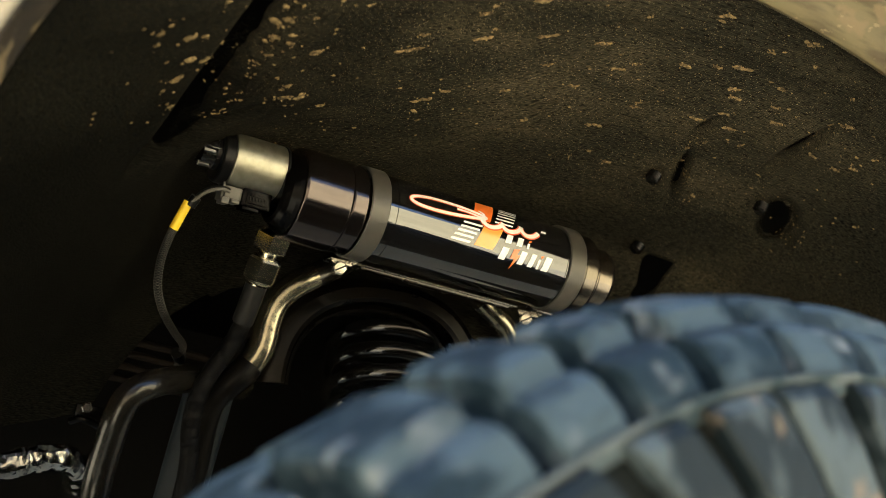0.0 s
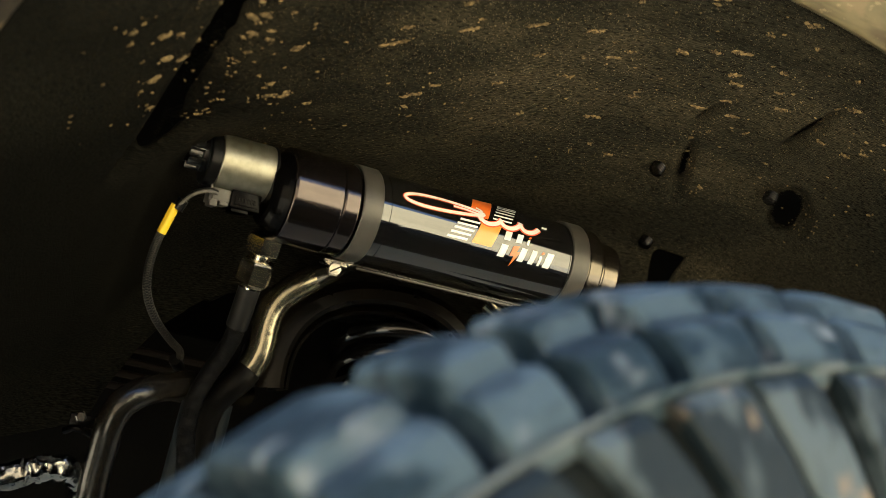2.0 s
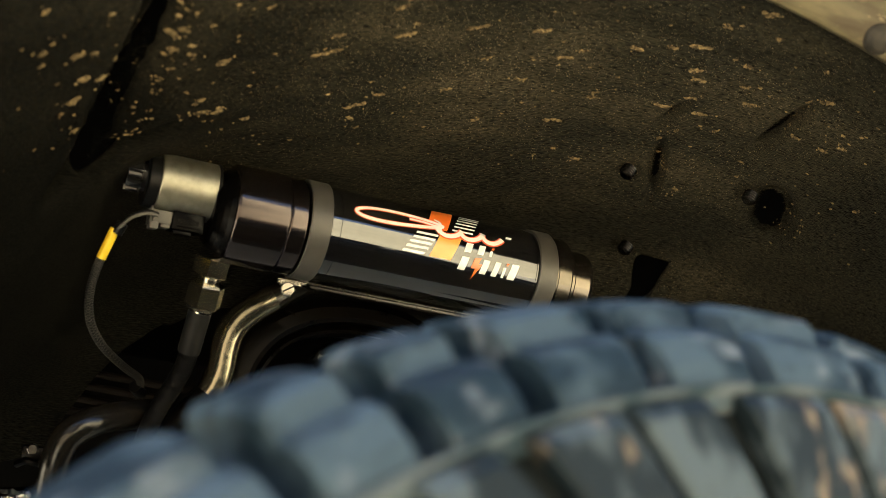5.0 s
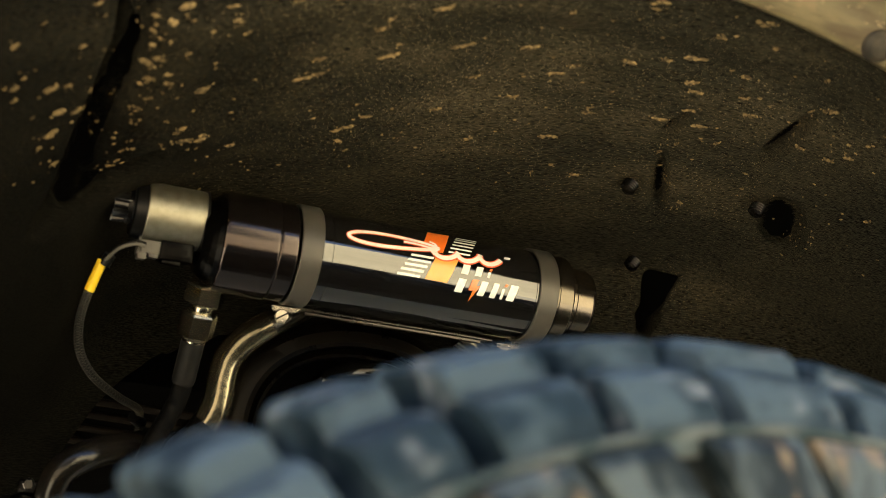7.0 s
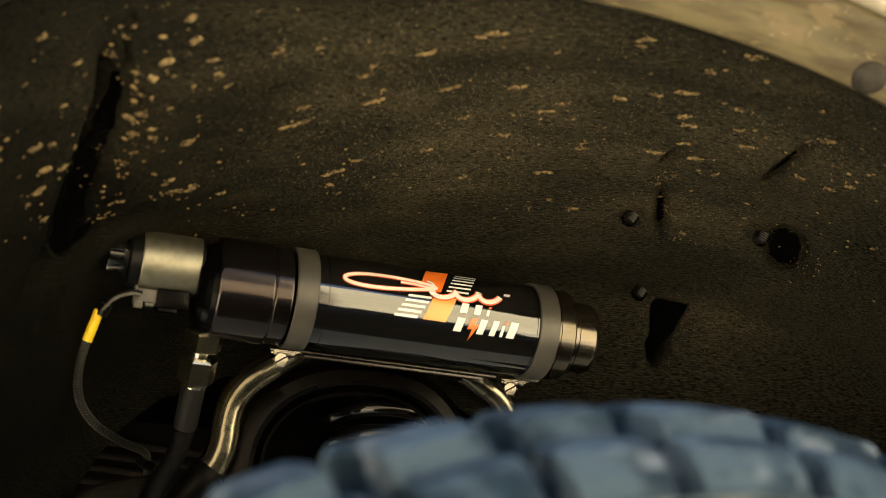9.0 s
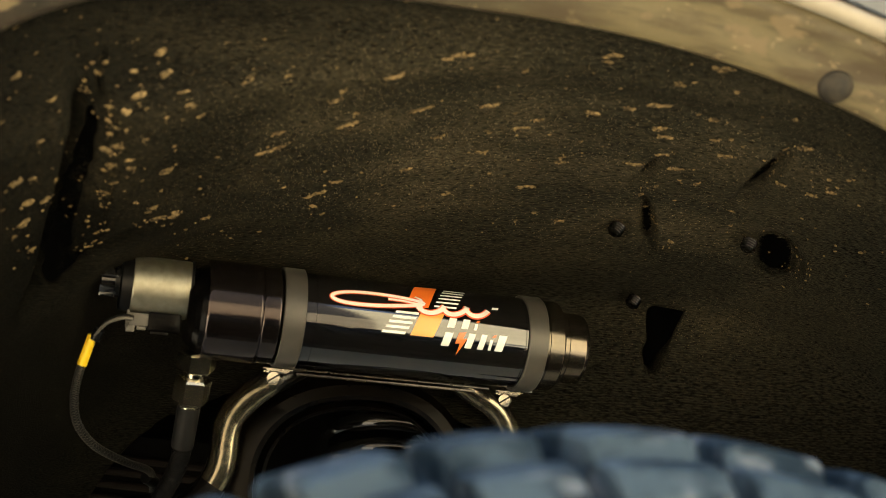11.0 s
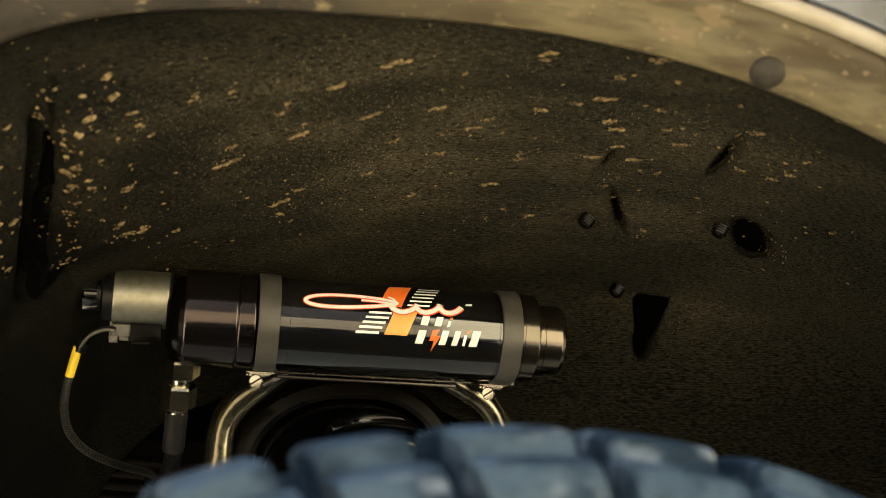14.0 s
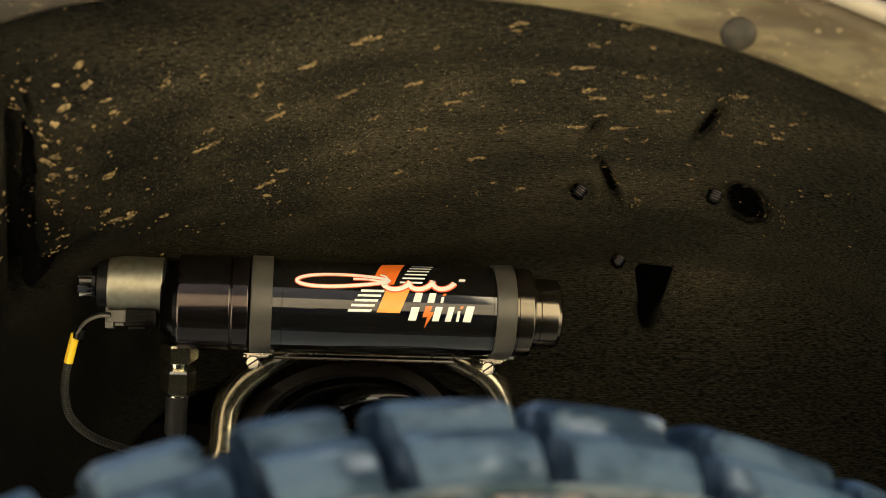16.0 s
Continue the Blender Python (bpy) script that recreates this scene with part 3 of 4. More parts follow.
def splat(bm, x, y, length, width, lean, rng):
    p = liner_place(x, y)
    ex = (liner_place(x + 0.003, y) - liner_place(x - 0.003, y)).normalized()
    ey = (liner_place(x, y + 0.003) - liner_place(x, y - 0.003)).normalized()
    n = ex.cross(ey).normalized()
    if n.z > 0:
        n = -n
    segs = 18
    seed = rng.random() * 50
    outer, inner = [], []
    for k in range(segs):
        a = 2 * math.pi * k / segs
        w = 1 + 0.6 * noise.noise((math.cos(a) * 1.1 + seed, math.sin(a) * 1.1, seed)) + 0.09 * rng.uniform(-1, 1)
        u, v = math.cos(a) * length * w, math.sin(a) * width * w
        u, v = u * math.cos(lean) - v * math.sin(lean), u * math.sin(lean) + v * math.cos(lean)
        outer.append(bm.verts.new(p + ex * u + ey * v + n * 0.0001))
        inner.append(bm.verts.new(p + (ex * u + ey * v) * 0.65 + n * (0.0008 + 0.0004 * rng.random())))
    for k in range(segs):
        j = (k + 1) % segs
        bm.faces.new((outer[k], outer[j], inner[j], inner[k]))
    bm.faces.new(inner)


def mud_splashes():
    bm = bmesh.new()
    rng = random.Random(7)
    for x, y, size in SPLASHES_FOLD + SPLASHES_PAD:
        half = size * 0.00038
        splat(bm, x, y, half, min(half * 0.62, 0.0030) * rng.uniform(0.7, 1.1), rng.uniform(-0.35, 0.15), rng)
        for _ in range(3):
            splat(bm, x + rng.gauss(0, 0.8) * half, y + rng.gauss(0, 0.003), half * rng.uniform(0.10, 0.26), half * rng.uniform(0.08, 0.2), rng.uniform(-0.5, 0.2), rng)
    for x, y, size in SPLASHES_ROOF + SPLASHES_BACK:
        half, lean = size * 0.00050, rng.uniform(-0.22, 0.02)
        for k in range(3):     # a broken streak
            u = (k - 1) * half * 0.55
            splat(bm, x + u, y + u * math.sin(lean) + rng.gauss(0, 0.0006), half * rng.uniform(0.30, 0.55), rng.uniform(0.0006, 0.0011) + 0.08 * half, lean + rng.uniform(-0.15, 0.15), rng)
        for _ in range(4):
            u = rng.uniform(-1.3, 1.3) * half
            splat(bm, x + u, y + u * math.sin(lean) + rng.gauss(0, 0.0014), rng.uniform(0.0004, 0.0010), 0.0004, lean, rng)
    for _ in range(40):    # crumbs hanging on the fibres of the fold's edges
        y = rng.uniform(0.748, 0.885)
        side = rng.choice((-1, 1))
        splat(bm, seam(y) + side * rng.uniform(0.0050, 0.0110), y, rng.uniform(0.0005, 0.0019), rng.uniform(0.0004, 0.0011), rng.uniform(-1.2, 1.2), rng)
    for _ in range(16):     # lumps caught along the fold
        y = rng.uniform(0.745, 0.875)
        x = seam(y) + (rng.uniform(0.006, 0.028) if rng.random() < 0.7 else rng.uniform(-0.016, -0.005))
        s = rng.uniform(0.0006, 0.0018)
        splat(bm, x, y, s * rng.uniform(0.9, 1.5), s * 0.8, rng.uniform(-0.6, 0.2), rng)
    for _ in range(250):
        x = min(0.70, max(0.02, rng.gauss(0.10, 0.06) if rng.random() < 0.4 else rng.uniform(0.1, 0.7)))
        y = rng.uniform(0.735, 0.93) if rng.random() < 0.75 else rng.uniform(0.735, 1.02)
        s = rng.uniform(0.0003, 0.0006) * (2.0 if rng.random() < 0.12 else 1)
        if x > 0.15 or y < 0.88:
            splat(bm, x, y, s * rng.uniform(1.4, 3.6), s, rng.uniform(-0.45, 0.15), rng)
    for cx, cy, dx, dy, count in ((0.636, 0.950, 0.008, 0.022, 26), (0.512, 0.936, 0.003, 0.014, 8), (0.572, 0.850, 0.005, 0.014, 9), (0.492, 0.888, 0.006, 0.012, 6), (0.530, 0.955, 0.008, 0.006, 5)):
        for _ in range(count):     # crumbs caught on the rims of the holes
            s = rng.uniform(0.0003, 0.0007) * (1.7 if rng.random() < 0.15 else 1)
            splat(bm, cx + rng.gauss(0, 0.6) * dx, cy + rng.gauss(0, 0.6) * dy, s * rng.uniform(1.0, 1.5), s, rng.uniform(-0.8, 0.8), rng)
    return bm


solo("mud_splashes", mud_splashes(), MUD, "dried tan mud splashes stuck to the wheel arch liner", "mud", kind="stuff")


def felt_fuzz():
    """Fine loose hairs that reach over the cut edges of the liner."""
    bm = bmesh.new()
    rng = random.Random(23)

    def hair(x, y, aim, size):
        base = liner_place(x, y) + Vector((0, 0, rng.uniform(-0.0008, 0.0010)))
        way, aside = Vector((math.cos(aim), math.sin(aim), rng.uniform(-0.35, 0.35))), Vector((-math.sin(aim), math.cos(aim), rng.uniform(-0.5, 0.5))) * 0.00020
        bend = Vector((rng.uniform(-1, 1), rng.uniform(-1, 1), rng.uniform(-1, 1))) * 0.22 * size
        mid, tip = base + way * 0.55 * size + bend, base + way * size
        bm.faces.new([bm.verts.new(q) for q in (base - aside, mid - aside * 0.8, tip, mid + aside * 0.8, base + aside)])

    for cx, cy, lx, ly, lean in SLOTS:
        for _ in range(int(52000 * (lx + ly))):
            a, out = rng.uniform(0, 2 * math.pi), rng.uniform(0.0, 0.0016)
            u, v = (lx + out) * math.cos(a), (ly + out) * math.sin(a)
            x, y = cx + u * math.cos(lean) - v * math.sin(lean), cy + u * math.sin(lean) + v * math.cos(lean)
            hair(x, y, math.atan2(cy - y, cx - x) + rng.gauss(0, 1.0), rng.uniform(0.0008, 0.0030 + 0.26 * lx))
    for _ in range(3400):
        y, side = rng.uniform(0.752, 0.908), rng.choice((-1, 1))
        edge = 0.0058 if side > 0 else -0.0080
        x = seam(y) + edge * smooth_step(0.738, 0.83, y) + side * rng.uniform(-0.0008, 0.0018)
        hair(x, y, (math.pi if side > 0 else 0) + rng.gauss(0, 1.0), rng.uniform(0.0010, 0.0056))
    return bm


solo("felt_fuzz", felt_fuzz(), FELT, "fine loose felt hairs along the cut edges of the liner", "felt hairs", kind="stuff", smooth=False)


def push_pin(x, y):
    """A ribbed plug that stands out of the liner."""
    p = liner_place(x, y)
    ex = (liner_place(x + 0.004, y) - liner_place(x - 0.004, y)).normalized()
    ey = (liner_place(x, y + 0.004) - liner_place(x, y - 0.004)).normalized()
    n = ex.cross(ey).normalized()
    if n.z > 0:
        n = -n
    n = (n + Vector((-0.75, 0.10, -0.35))).normalized()
    m = Matrix.Translation(p + n * 0.0045) @ n.to_track_quat("X", "Z").to_matrix().to_4x4()
    ob = thing("push_pin", m, "black ribbed plastic push pin in the felt liner", "push pin", "liner pins")
    prof = [(-0.004, 0.0), (-0.004, 0.005)]
    for k in range(4):
        prof += [(-0.0035 + k * 0.002, 0.0040), (-0.0028 + k * 0.002, 0.0062), (-0.0022 + k * 0.002, 0.0060), (-0.0018 + k * 0.002, 0.0040)]
    part("stud", lathe(prof + [(0.0056, 0.0042), (0.0060, 0.0)], 20, m=Matrix.Translation((0.0045, 0, 0))), PIN, ob)
    return ob


push_pin(0.4880, 0.9410)
push_pin(0.5895, 0.9290)
push_pin(0.5300, 1.0290)


# ---- fender: flange, rolled lip, outer skin ----
def fender():
    ob = thing("fender", Matrix(), "slate grey front fender with a dusty tan inner flange", "fender")
    n = 220
    ks = [0.02 + 0.96 * i / n for i in range(n + 1)]
    pts = [arch_point(k) for k in ks]
    outs = []
    for i in range(n + 1):
        way = (pts[min(i + 1, n)] - pts[max(i - 1, 0)]).normalized()
        outs.append(Vector((-way.z, 0, way.x)))

    def rise(p):
        return 0.014 + 0.028 * smooth_step(-0.02, 0.14, p.x)

    def sheet(rows):
        bm = bmesh.new()
        grid = [[bm.verts.new(v) for v in row] for row in rows]
        for a, b in zip(grid, grid[1:]):
            for j in range(len(a) - 1):
                bm.faces.new((a[j], a[j + 1], b[j + 1], b[j]))
        return bm

    rows = []
    for p, o in zip(pts, outs):
        h = rise(p)
        rows.append([p + Vector((0, y, 0)) + o * (h * t) for y, t in ((0.7318, 0.02), (0.7298, 0.0), (0.7272, 0.0), (0.7250, 0.04), (0.716, 0.33), (0.708, 0.62), (0.704, 0.68), (0.699, 0.90))])
    bm = sheet(rows)
    part("flange", bm, FLANGE, ob, "dusty tan inner flange")
    rows = []
    for p, o in zip(pts, outs):
        h = rise(p)
        c = p + o * (h * 0.90 + 0.004)
        rows.append([c + Vector((0, 0.692 - 0.0055 * math.sin(a) + 0.004, 0)) - o * (0.0055 * math.cos(a)) for a in [radians(-60 + 30 * k) for k in range(9)]])
    part("rolled_lip", sheet(rows), LIP, ob, "rolled lip, bright reflection put into its pale colour")
    rows = []
    for p, o in zip(pts, outs):
        h = rise(p)
        c = p + o * (h * 0.90 + 0.0085) + Vector((0, 0.6905, 0))
        far = Vector((c.x, 0, c.z)) + o * 0.9
        far.z = min(1.42, max(0.6, far.z))
        far.x = min(2.6, max(-0.9, far.x))
        row = []
        for t in (0, 0.01, 0.03, 0.08, 0.2, 0.5, 1):
            q = c + (far - Vector((c.x, 0, c.z))) * t
            q.y = 0.6905 - 0.035 * math.sin(min(1, t * 2.2) * math.pi / 2) + (0.06 * (t - 0.5) if t > 0.5 else 0)
            row.append(q)
        rows.append(row)
    skin = part("outer_skin", sheet(rows), PAINT, ob, "grey painted outer skin")
    for o_ in ob.children:
        s = o_.modifiers.new("thickness", "SOLIDIFY")
        s.thickness, s.offset = 0.0015, 0.0
    return ob


fender_ob = fender()


def rivet(x, z, y):
    m = Matrix.Translation((x, y, z)) @ Vector((-0.1, -0.80, -0.55)).to_track_quat("X", "Z").to_matrix().to_4x4()
    ob = thing("flange_fastener", m, "dark domed plastic fastener in the fender flange", "fastener", "flange fasteners")
    part("dome", lathe([(-0.003, 0.0115), (0.001, 0.0115), (0.004, 0.0098), (0.0062, 0.0065), (0.007, 0.003), (0.0071, 0.0)], 32), FASTENER, ob)
    return ob


rivet(0.558, 1.145, 0.722)

GROUND_Z = -0.093

# ---- the rest of the truck's nose, which shades the wheel arch ----
bm = bmesh.new()
block(-0.9, 2.6, 0.70, 2.3, 1.40, 1.44, 0.01, bm)
solo("hood", bm, PAINT, "grey painted hood over the engine bay", "hood", kind="structure")
bm = bmesh.new()
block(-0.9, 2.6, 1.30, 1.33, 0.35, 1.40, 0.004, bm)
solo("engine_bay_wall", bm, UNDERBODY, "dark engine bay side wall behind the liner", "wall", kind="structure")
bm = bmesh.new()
block(-0.9, -0.88, 0.72, 2.3, 0.35, 1.40, 0.004, bm)
solo("body_side_front", bm, PAINT, "grey painted body side", "wall", kind="structure")
bm = bmesh.new()
block(2.58, 2.6, 0.72, 2.3, 0.35, 1.40, 0.004, bm)
solo("body_side_rear", bm, PAINT, "grey painted body side", "wall", kind="structure")

bm = bmesh.new()
v = [bm.verts.new(c) for c in ((-400, -400, GROUND_Z), (400, -400, GROUND_Z), (400, 400, GROUND_Z), (-400, 400, GROUND_Z))]
bm.faces.new(v)
solo("ground", bm, GROUND, "pale tan gravel ground in full sun", "ground", kind="structure")

# an unseen sunlit bank, added for the tan band in the reservoir's reflections
bm = bmesh.new()
grid = []
for i in range(81):
    x = -40 + i
    line = []
    for j in range(13):
        t = j / 12
        y = -5.0 - 6.0 * t + 0.25 * noise.noise((x * 0.4, t * 4, 2.0))
        z = GROUND_Z + 10.0 * smooth_step(0.0, 1.0, t) * (1 + 0.10 * noise.noise((x * 0.25, 0, 5.0))) + 0.10 * noise.noise((x * 1.3, t * 9, 1.0))
        line.append(bm.verts.new((x, y, z if j else GROUND_Z - 0.05)))
    grid.append(line)
for a, b in zip(grid, grid[1:]):
    for j in range(12):
        bm.faces.new((a[j], a[j + 1], b[j + 1], b[j]))
solo("earth_bank", bm, EARTH, "unseen pale tan bank that fills the reflections", "bank", kind="structure")

# unseen dark wall, added to darken reflections and cut the fill light
bm = bmesh.new()
for k in range(31):
    block(-4.8 + 0.21 * k, -4.595 + 0.21 * k, -2.66, -2.60, 2.00, 4.4, 0.006, bm, segs=1)
solo("workshop_wall", bm, DARK_SCREEN, "unseen dark wall added to darken reflections", "wall", kind="structure")
# unseen tan wall below it, added for a warm band in the reflections
bm = bmesh.new()
block(-4.8, 1.71, -2.70, -2.60, GROUND_Z - 0.02, 2.00, 0.01, bm)
solo("workshop_plinth", bm, TAN_SCREEN, "unseen tan wall added for a warm reflection", "wall", kind="structure")
# unseen far side, added to limit the light that comes under the truck
bm = bmesh.new()
block(-0.9, 2.6, 2.28, 2.32, 0.70, 1.40, 0.004, bm)
solo("body_side_far", bm, PAINT, "grey painted far body side", "wall", kind="structure")

# ---- remote reservoir ----
AXIS_A, AXIS_B = Vector((0.2405, 0.9473, 0.9768)), Vector((0.4295, 0.9773, 0.9778))
ALONG = (AXIS_B - AXIS_A).normalized()
UP = (Vector((0, 0, 1)) - ALONG * ALONG.z).normalized()
AWAY = UP.cross(ALONG)
RES = Matrix(((ALONG.x, AWAY.x, UP.x, AXIS_A.x), (ALONG.y, AWAY.y, UP.y, AXIS_A.y), (ALONG.z, AWAY.z, UP.z, AXIS_A.z), (0, 0, 0, 1)))
BODY_R = 0.0355
PRINT_SHIFT, PRINT_SQUEEZE = 0.0026, 0.94


def decal(shape, r):
    """A flat shape in (run, degrees up from the front) wrapped on the body as a thin film."""
    bm = bmesh.new()
    flat = [bm.verts.new((s, a, 0)) for s, a in shape]
    bm.faces.new(flat)
    for axis, lo, hi, gap in ((1, min(a for _, a in shape), max(a for _, a in shape), 3.0), (0, min(s for s, _ in shape), max(s for s, _ in shape), 0.006)):
        c = lo + gap
        while c < hi:
            co = (c, 0, 0) if axis == 0 else (0, c, 0)
            no = (1, 0, 0) if axis == 0 else (0, 1, 0)
            bmesh.ops.bisect_plane(bm, geom=bm.verts[:] + bm.edges[:] + bm.faces[:], plane_co=co, plane_no=no)
            c += gap
    for q in bm.verts:
        s, a = q.co.x + PRINT_SHIFT, radians(q.co.y) * (PRINT_SQUEEZE if q.co.y > 0 else 1.0)
        q.co = (s, -r * math.cos(a), r * math.sin(a))
    return bm


def stroke(points, width, closed=False, thin=None):
    """A ribbon outline (two shapes side by side) along a line in (run, degrees); width in metres."""
    line = [Vector((s, radians(a) * BODY_R)) for s, a in points]
    n = len(line)
    left, right = [], []
    for i, p in enumerate(line):
        w = (line[(i + 1) % n if closed else min(i + 1, n - 1)] - line[(i - 1) % n if closed else max(i - 1, 0)]).normalized()
        h = width * (thin(i / (n - 1)) if thin else 1) / 2
        o = Vector((-w.y, w.x)) * h
        left.append(p + o)
        right.append(p - o)
    return left, right


def ribbon(points, width, r, closed=False, thin=None):
    left, right = stroke(points, width, closed, thin)
    bm = bmesh.new()

    def wrap(p):
        a = p.y / BODY_R * PRINT_SQUEEZE
        return bm.verts.new((p.x + PRINT_SHIFT, -r * math.cos(a), r * math.sin(a)))

    a, b = [wrap(p) for p in left], [wrap(p) for p in right]
    n = len(a)
    for i in range(n if closed else n - 1):
        j = (i + 1) % n
        bm.faces.new((a[i], a[j], b[j], b[i]))
    return bm


def reservoir():
    ob = thing("shock_reservoir", RES, "gloss black remote shock reservoir with orange and white decals", "shock reservoir")
    tube_ = part("body", lathe([(0.0060, 0.0), (0.0060, BODY_R - 0.001), (0.0068, BODY_R), (0.0138, BODY_R), (0.0140, BODY_R - 0.0006), (0.0144, BODY_R - 0.0006), (0.0146, BODY_R),
                                (0.1765, BODY_R), (0.1768, BODY_R - 0.0005), (0.1772, BODY_R - 0.0005), (0.1775, BODY_R), (0.1945, BODY_R), (0.195, BODY_R - 0.001), (0.195, 0.0)], 96), BLACK_GLOSS, ob, "gloss black tube")
    part("head", lathe([(-0.0642, 0.0), (-0.0642, 0.0355), (-0.0639, 0.0364), (-0.0630, 0.0369), (-0.0620, 0.0370), (-0.0256, 0.0370), (-0.0250, 0.0366),
                        (-0.0246, 0.0345), (-0.0241, 0.0345), (-0.0237, 0.0356), (-0.0228, 0.0360), (-0.0120, 0.0360), (-0.0110, 0.0355), (-0.0100, 0.034), (-0.0100, 0.0)], 96), ANODIZED, ob,
         "satin black anodised head")
    part("head_dome", lathe([(-0.0770, 0.0), (-0.0770, 0.0240), (-0.0750, 0.0262), (-0.0715, 0.0292), (-0.0675, 0.0318), (-0.0642, 0.0332), (-0.0636, 0.0)], 96), SHOULDER, ob, "satin black shoulder")
    part("step_cap", lathe([(0.1945, 0.0), (0.1945, 0.0338), (0.1952, 0.0345), (0.1975, 0.0345), (0.1978, 0.0352), (0.2090, 0.0352), (0.2100, 0.0347), (0.2104, 0.0338), (0.2104, 0.0)], 96), ANODIZED_BARE, ob, "satin black end step")
    part("end_cap", lathe([(0.2095, 0.0), (0.2095, 0.0288), (0.2122, 0.0288), (0.2126, 0.0278), (0.2156, 0.0278), (0.2159, 0.0271), (0.2164, 0.0271), (0.2167, 0.0278), (0.2300, 0.0278), (0.2326, 0.0270), (0.2340, 0.0248), (0.2340, 0.0)], 96), ANODIZED_BARE, ob, "brushed end cap")
    off = Matrix.Translation((0, 0, 0.0118))
    part("solenoid", lathe([(-0.1172, 0.0), (-0.1172, 0.0206), (-0.1169, 0.0213), (-0.1162, 0.0216), (-0.0772, 0.0216), (-0.0764, 0.0213), (-0.0758, 0.0204), (-0.0758, 0.0)], 72, m=off), SOLENOID, ob,
         "satin zinc solenoid can")
    part("solenoid_collar", lathe([(-0.1260, 0.0), (-0.1260, 0.0178), (-0.1246, 0.0194), (-0.1168, 0.0199), (-0.1168, 0.0)], 48, m=off), BLACK_PLASTIC, ob)
    part("seal_ring", lathe([(-0.0762, 0.0211), (-0.0760, 0.0222), (-0.0744, 0.0222), (-0.0742, 0.0211)], 64, m=off), RUBBER_BOOT, ob)

    knob = Matrix.Translation((0, 0, 0.0140))
    part("knob", lathe([(-0.1395, 0.0), (-0.1395, 0.0088), (-0.1389, 0.0096), (-0.1270, 0.0096), (-0.1265, 0.0)], 48, m=knob), KNOB, ob, "ribbed black knob")
    for k in range(6):      # raised grip ribs with flat backs
        turn = knob @ pose(0, 0, 0, 60 * k + 8)
        part("grip_rib", block(-0.1398, -0.1272, -0.0034, 0.0034, 0.0080, 0.0126, 0.0007, m=turn), KNOB, ob)
    part("knob_neck", lathe([(-0.1292, 0.0), (-0.1292, 0.0128), (-0.1245, 0.0130), (-0.1240, 0.0)], 40, m=knob), BLACK_PLASTIC, ob)

    # decals
    r1, r2, r3, r4 = BODY_R + 0.0002, BODY_R + 0.0004, BODY_R + 0.0006, BODY_R + 0.0008
    part("decal_block", decal([(0.0785, 31), (0.0960, 31), (0.1067, 78), (0.0883, 74)], r1), ORANGE_INK, tube_, "orange slanted stripe")
    part("decal_block", decal([(0.0831, -7), (0.1010, -7), (0.1085, 25), (0.0905, 25)], r1), LIT_ORANGE_INK, tube_, "orange slanted stripe, tan reflection painted in")
    for k in range(6):
        a = 73 - k * 7.3
        s = 0.1114 - 0.0103 * k / 5
        part("decal_stripe", decal([(s, a), (s + 0.0174, a + 0.6), (s + 0.0169, a - 2.8 + 0.6), (s - 0.0005, a - 2.8)], r1), WHITE_INK, tube_)
    for k in range(5):
        a = 22.5 - k * 6.6
        s = 0.0712 - 0.0095 * k / 4
        part("decal_stripe", decal([(s, a), (s + 0.0178, a + 0.3), (s + 0.0172, a - 3.2 + 0.3), (s - 0.0006, a - 3.2)], r1), WHITE_INK, tube_)
    loop = []
    for k in range(48):
        t = 2 * math.pi * k / 48
        loop.append((0.0575 - 0.0350 * math.cos(t) + 0.004 * math.sin(t), 34.8 + 12.2 * math.sin(t) * (0.75 + 0.25 * math.cos(t)) - 1.0 * math.cos(t)))
    tail = [(0.0860, 46.5), (0.0905, 42.5), (0.0905, 37.0), (0.0860, 35.4), (0.0760, 37.4), (0.0650, 37.8)]
    wave = [(0.0840 + 0.056 * k / 48 + 0.0035 * math.sin(k * 0.40 + 1.2), 27.0 + 7.0 * k / 48 + (4.2 + 3.0 * k / 48) * math.sin(k * 0.40)) for k in range(49)]

    def fair(points):
        return [(p.x, p.y) for p in spline([(s, a, 0) for s, a in points], 6)]

    part("decal_outline", ribbon(loop, 0.0040, r2, True), RED_INK, tube_, "red-orange outline")
    part("decal_outline", ribbon(fair(tail), 0.0032, r2), RED_INK, tube_)
    part("decal_outline", ribbon(wave, 0.0056, r2), RED_INK, tube_)
    part("decal_loop", ribbon(loop, 0.0027, r3, True), WHITE_INK, tube_, "white swoosh loop")
    part("decal_loop", ribbon(fair(tail), 0.0018, r3), WHITE_INK, tube_)
    part("decal_wave", ribbon(wave, 0.0036, r4), WHITE_INK, tube_, "white wavy line")
    part("decal_dot", decal([(0.1475, 43.5), (0.1525, 43.5), (0.1515, 39.5), (0.1465, 39.5)], r3), WHITE_INK, tube_)

    def bar(s0, s1, a0, a1, slant=0.0012, mat=WHITE_INK):
        part("decal_bar", decal([(s0, a0), (s1, a0), (s1 + slant, a1), (s0 + slant, a1)], r2), mat, tube_)

    def patch(s0, s1, a0, a1):
        """A plain slanted white bar."""
        bar(s0, s0 + (s1 - s0) * 0.70, a0, a1, 0.0026 * (a1 - a0) / 17)

    # two rows of plain slanted marks
    for s0, s1 in ((0.1108, 0.1190), (0.1218, 0.1294)):
        patch(s0, s1, 7.6, 20.5)
    bar(0.1318, 0.1340, 7.6, 15.8)
    bar(0.1335, 0.1357, 17.4, 20.6, mat=ORANGE_INK)
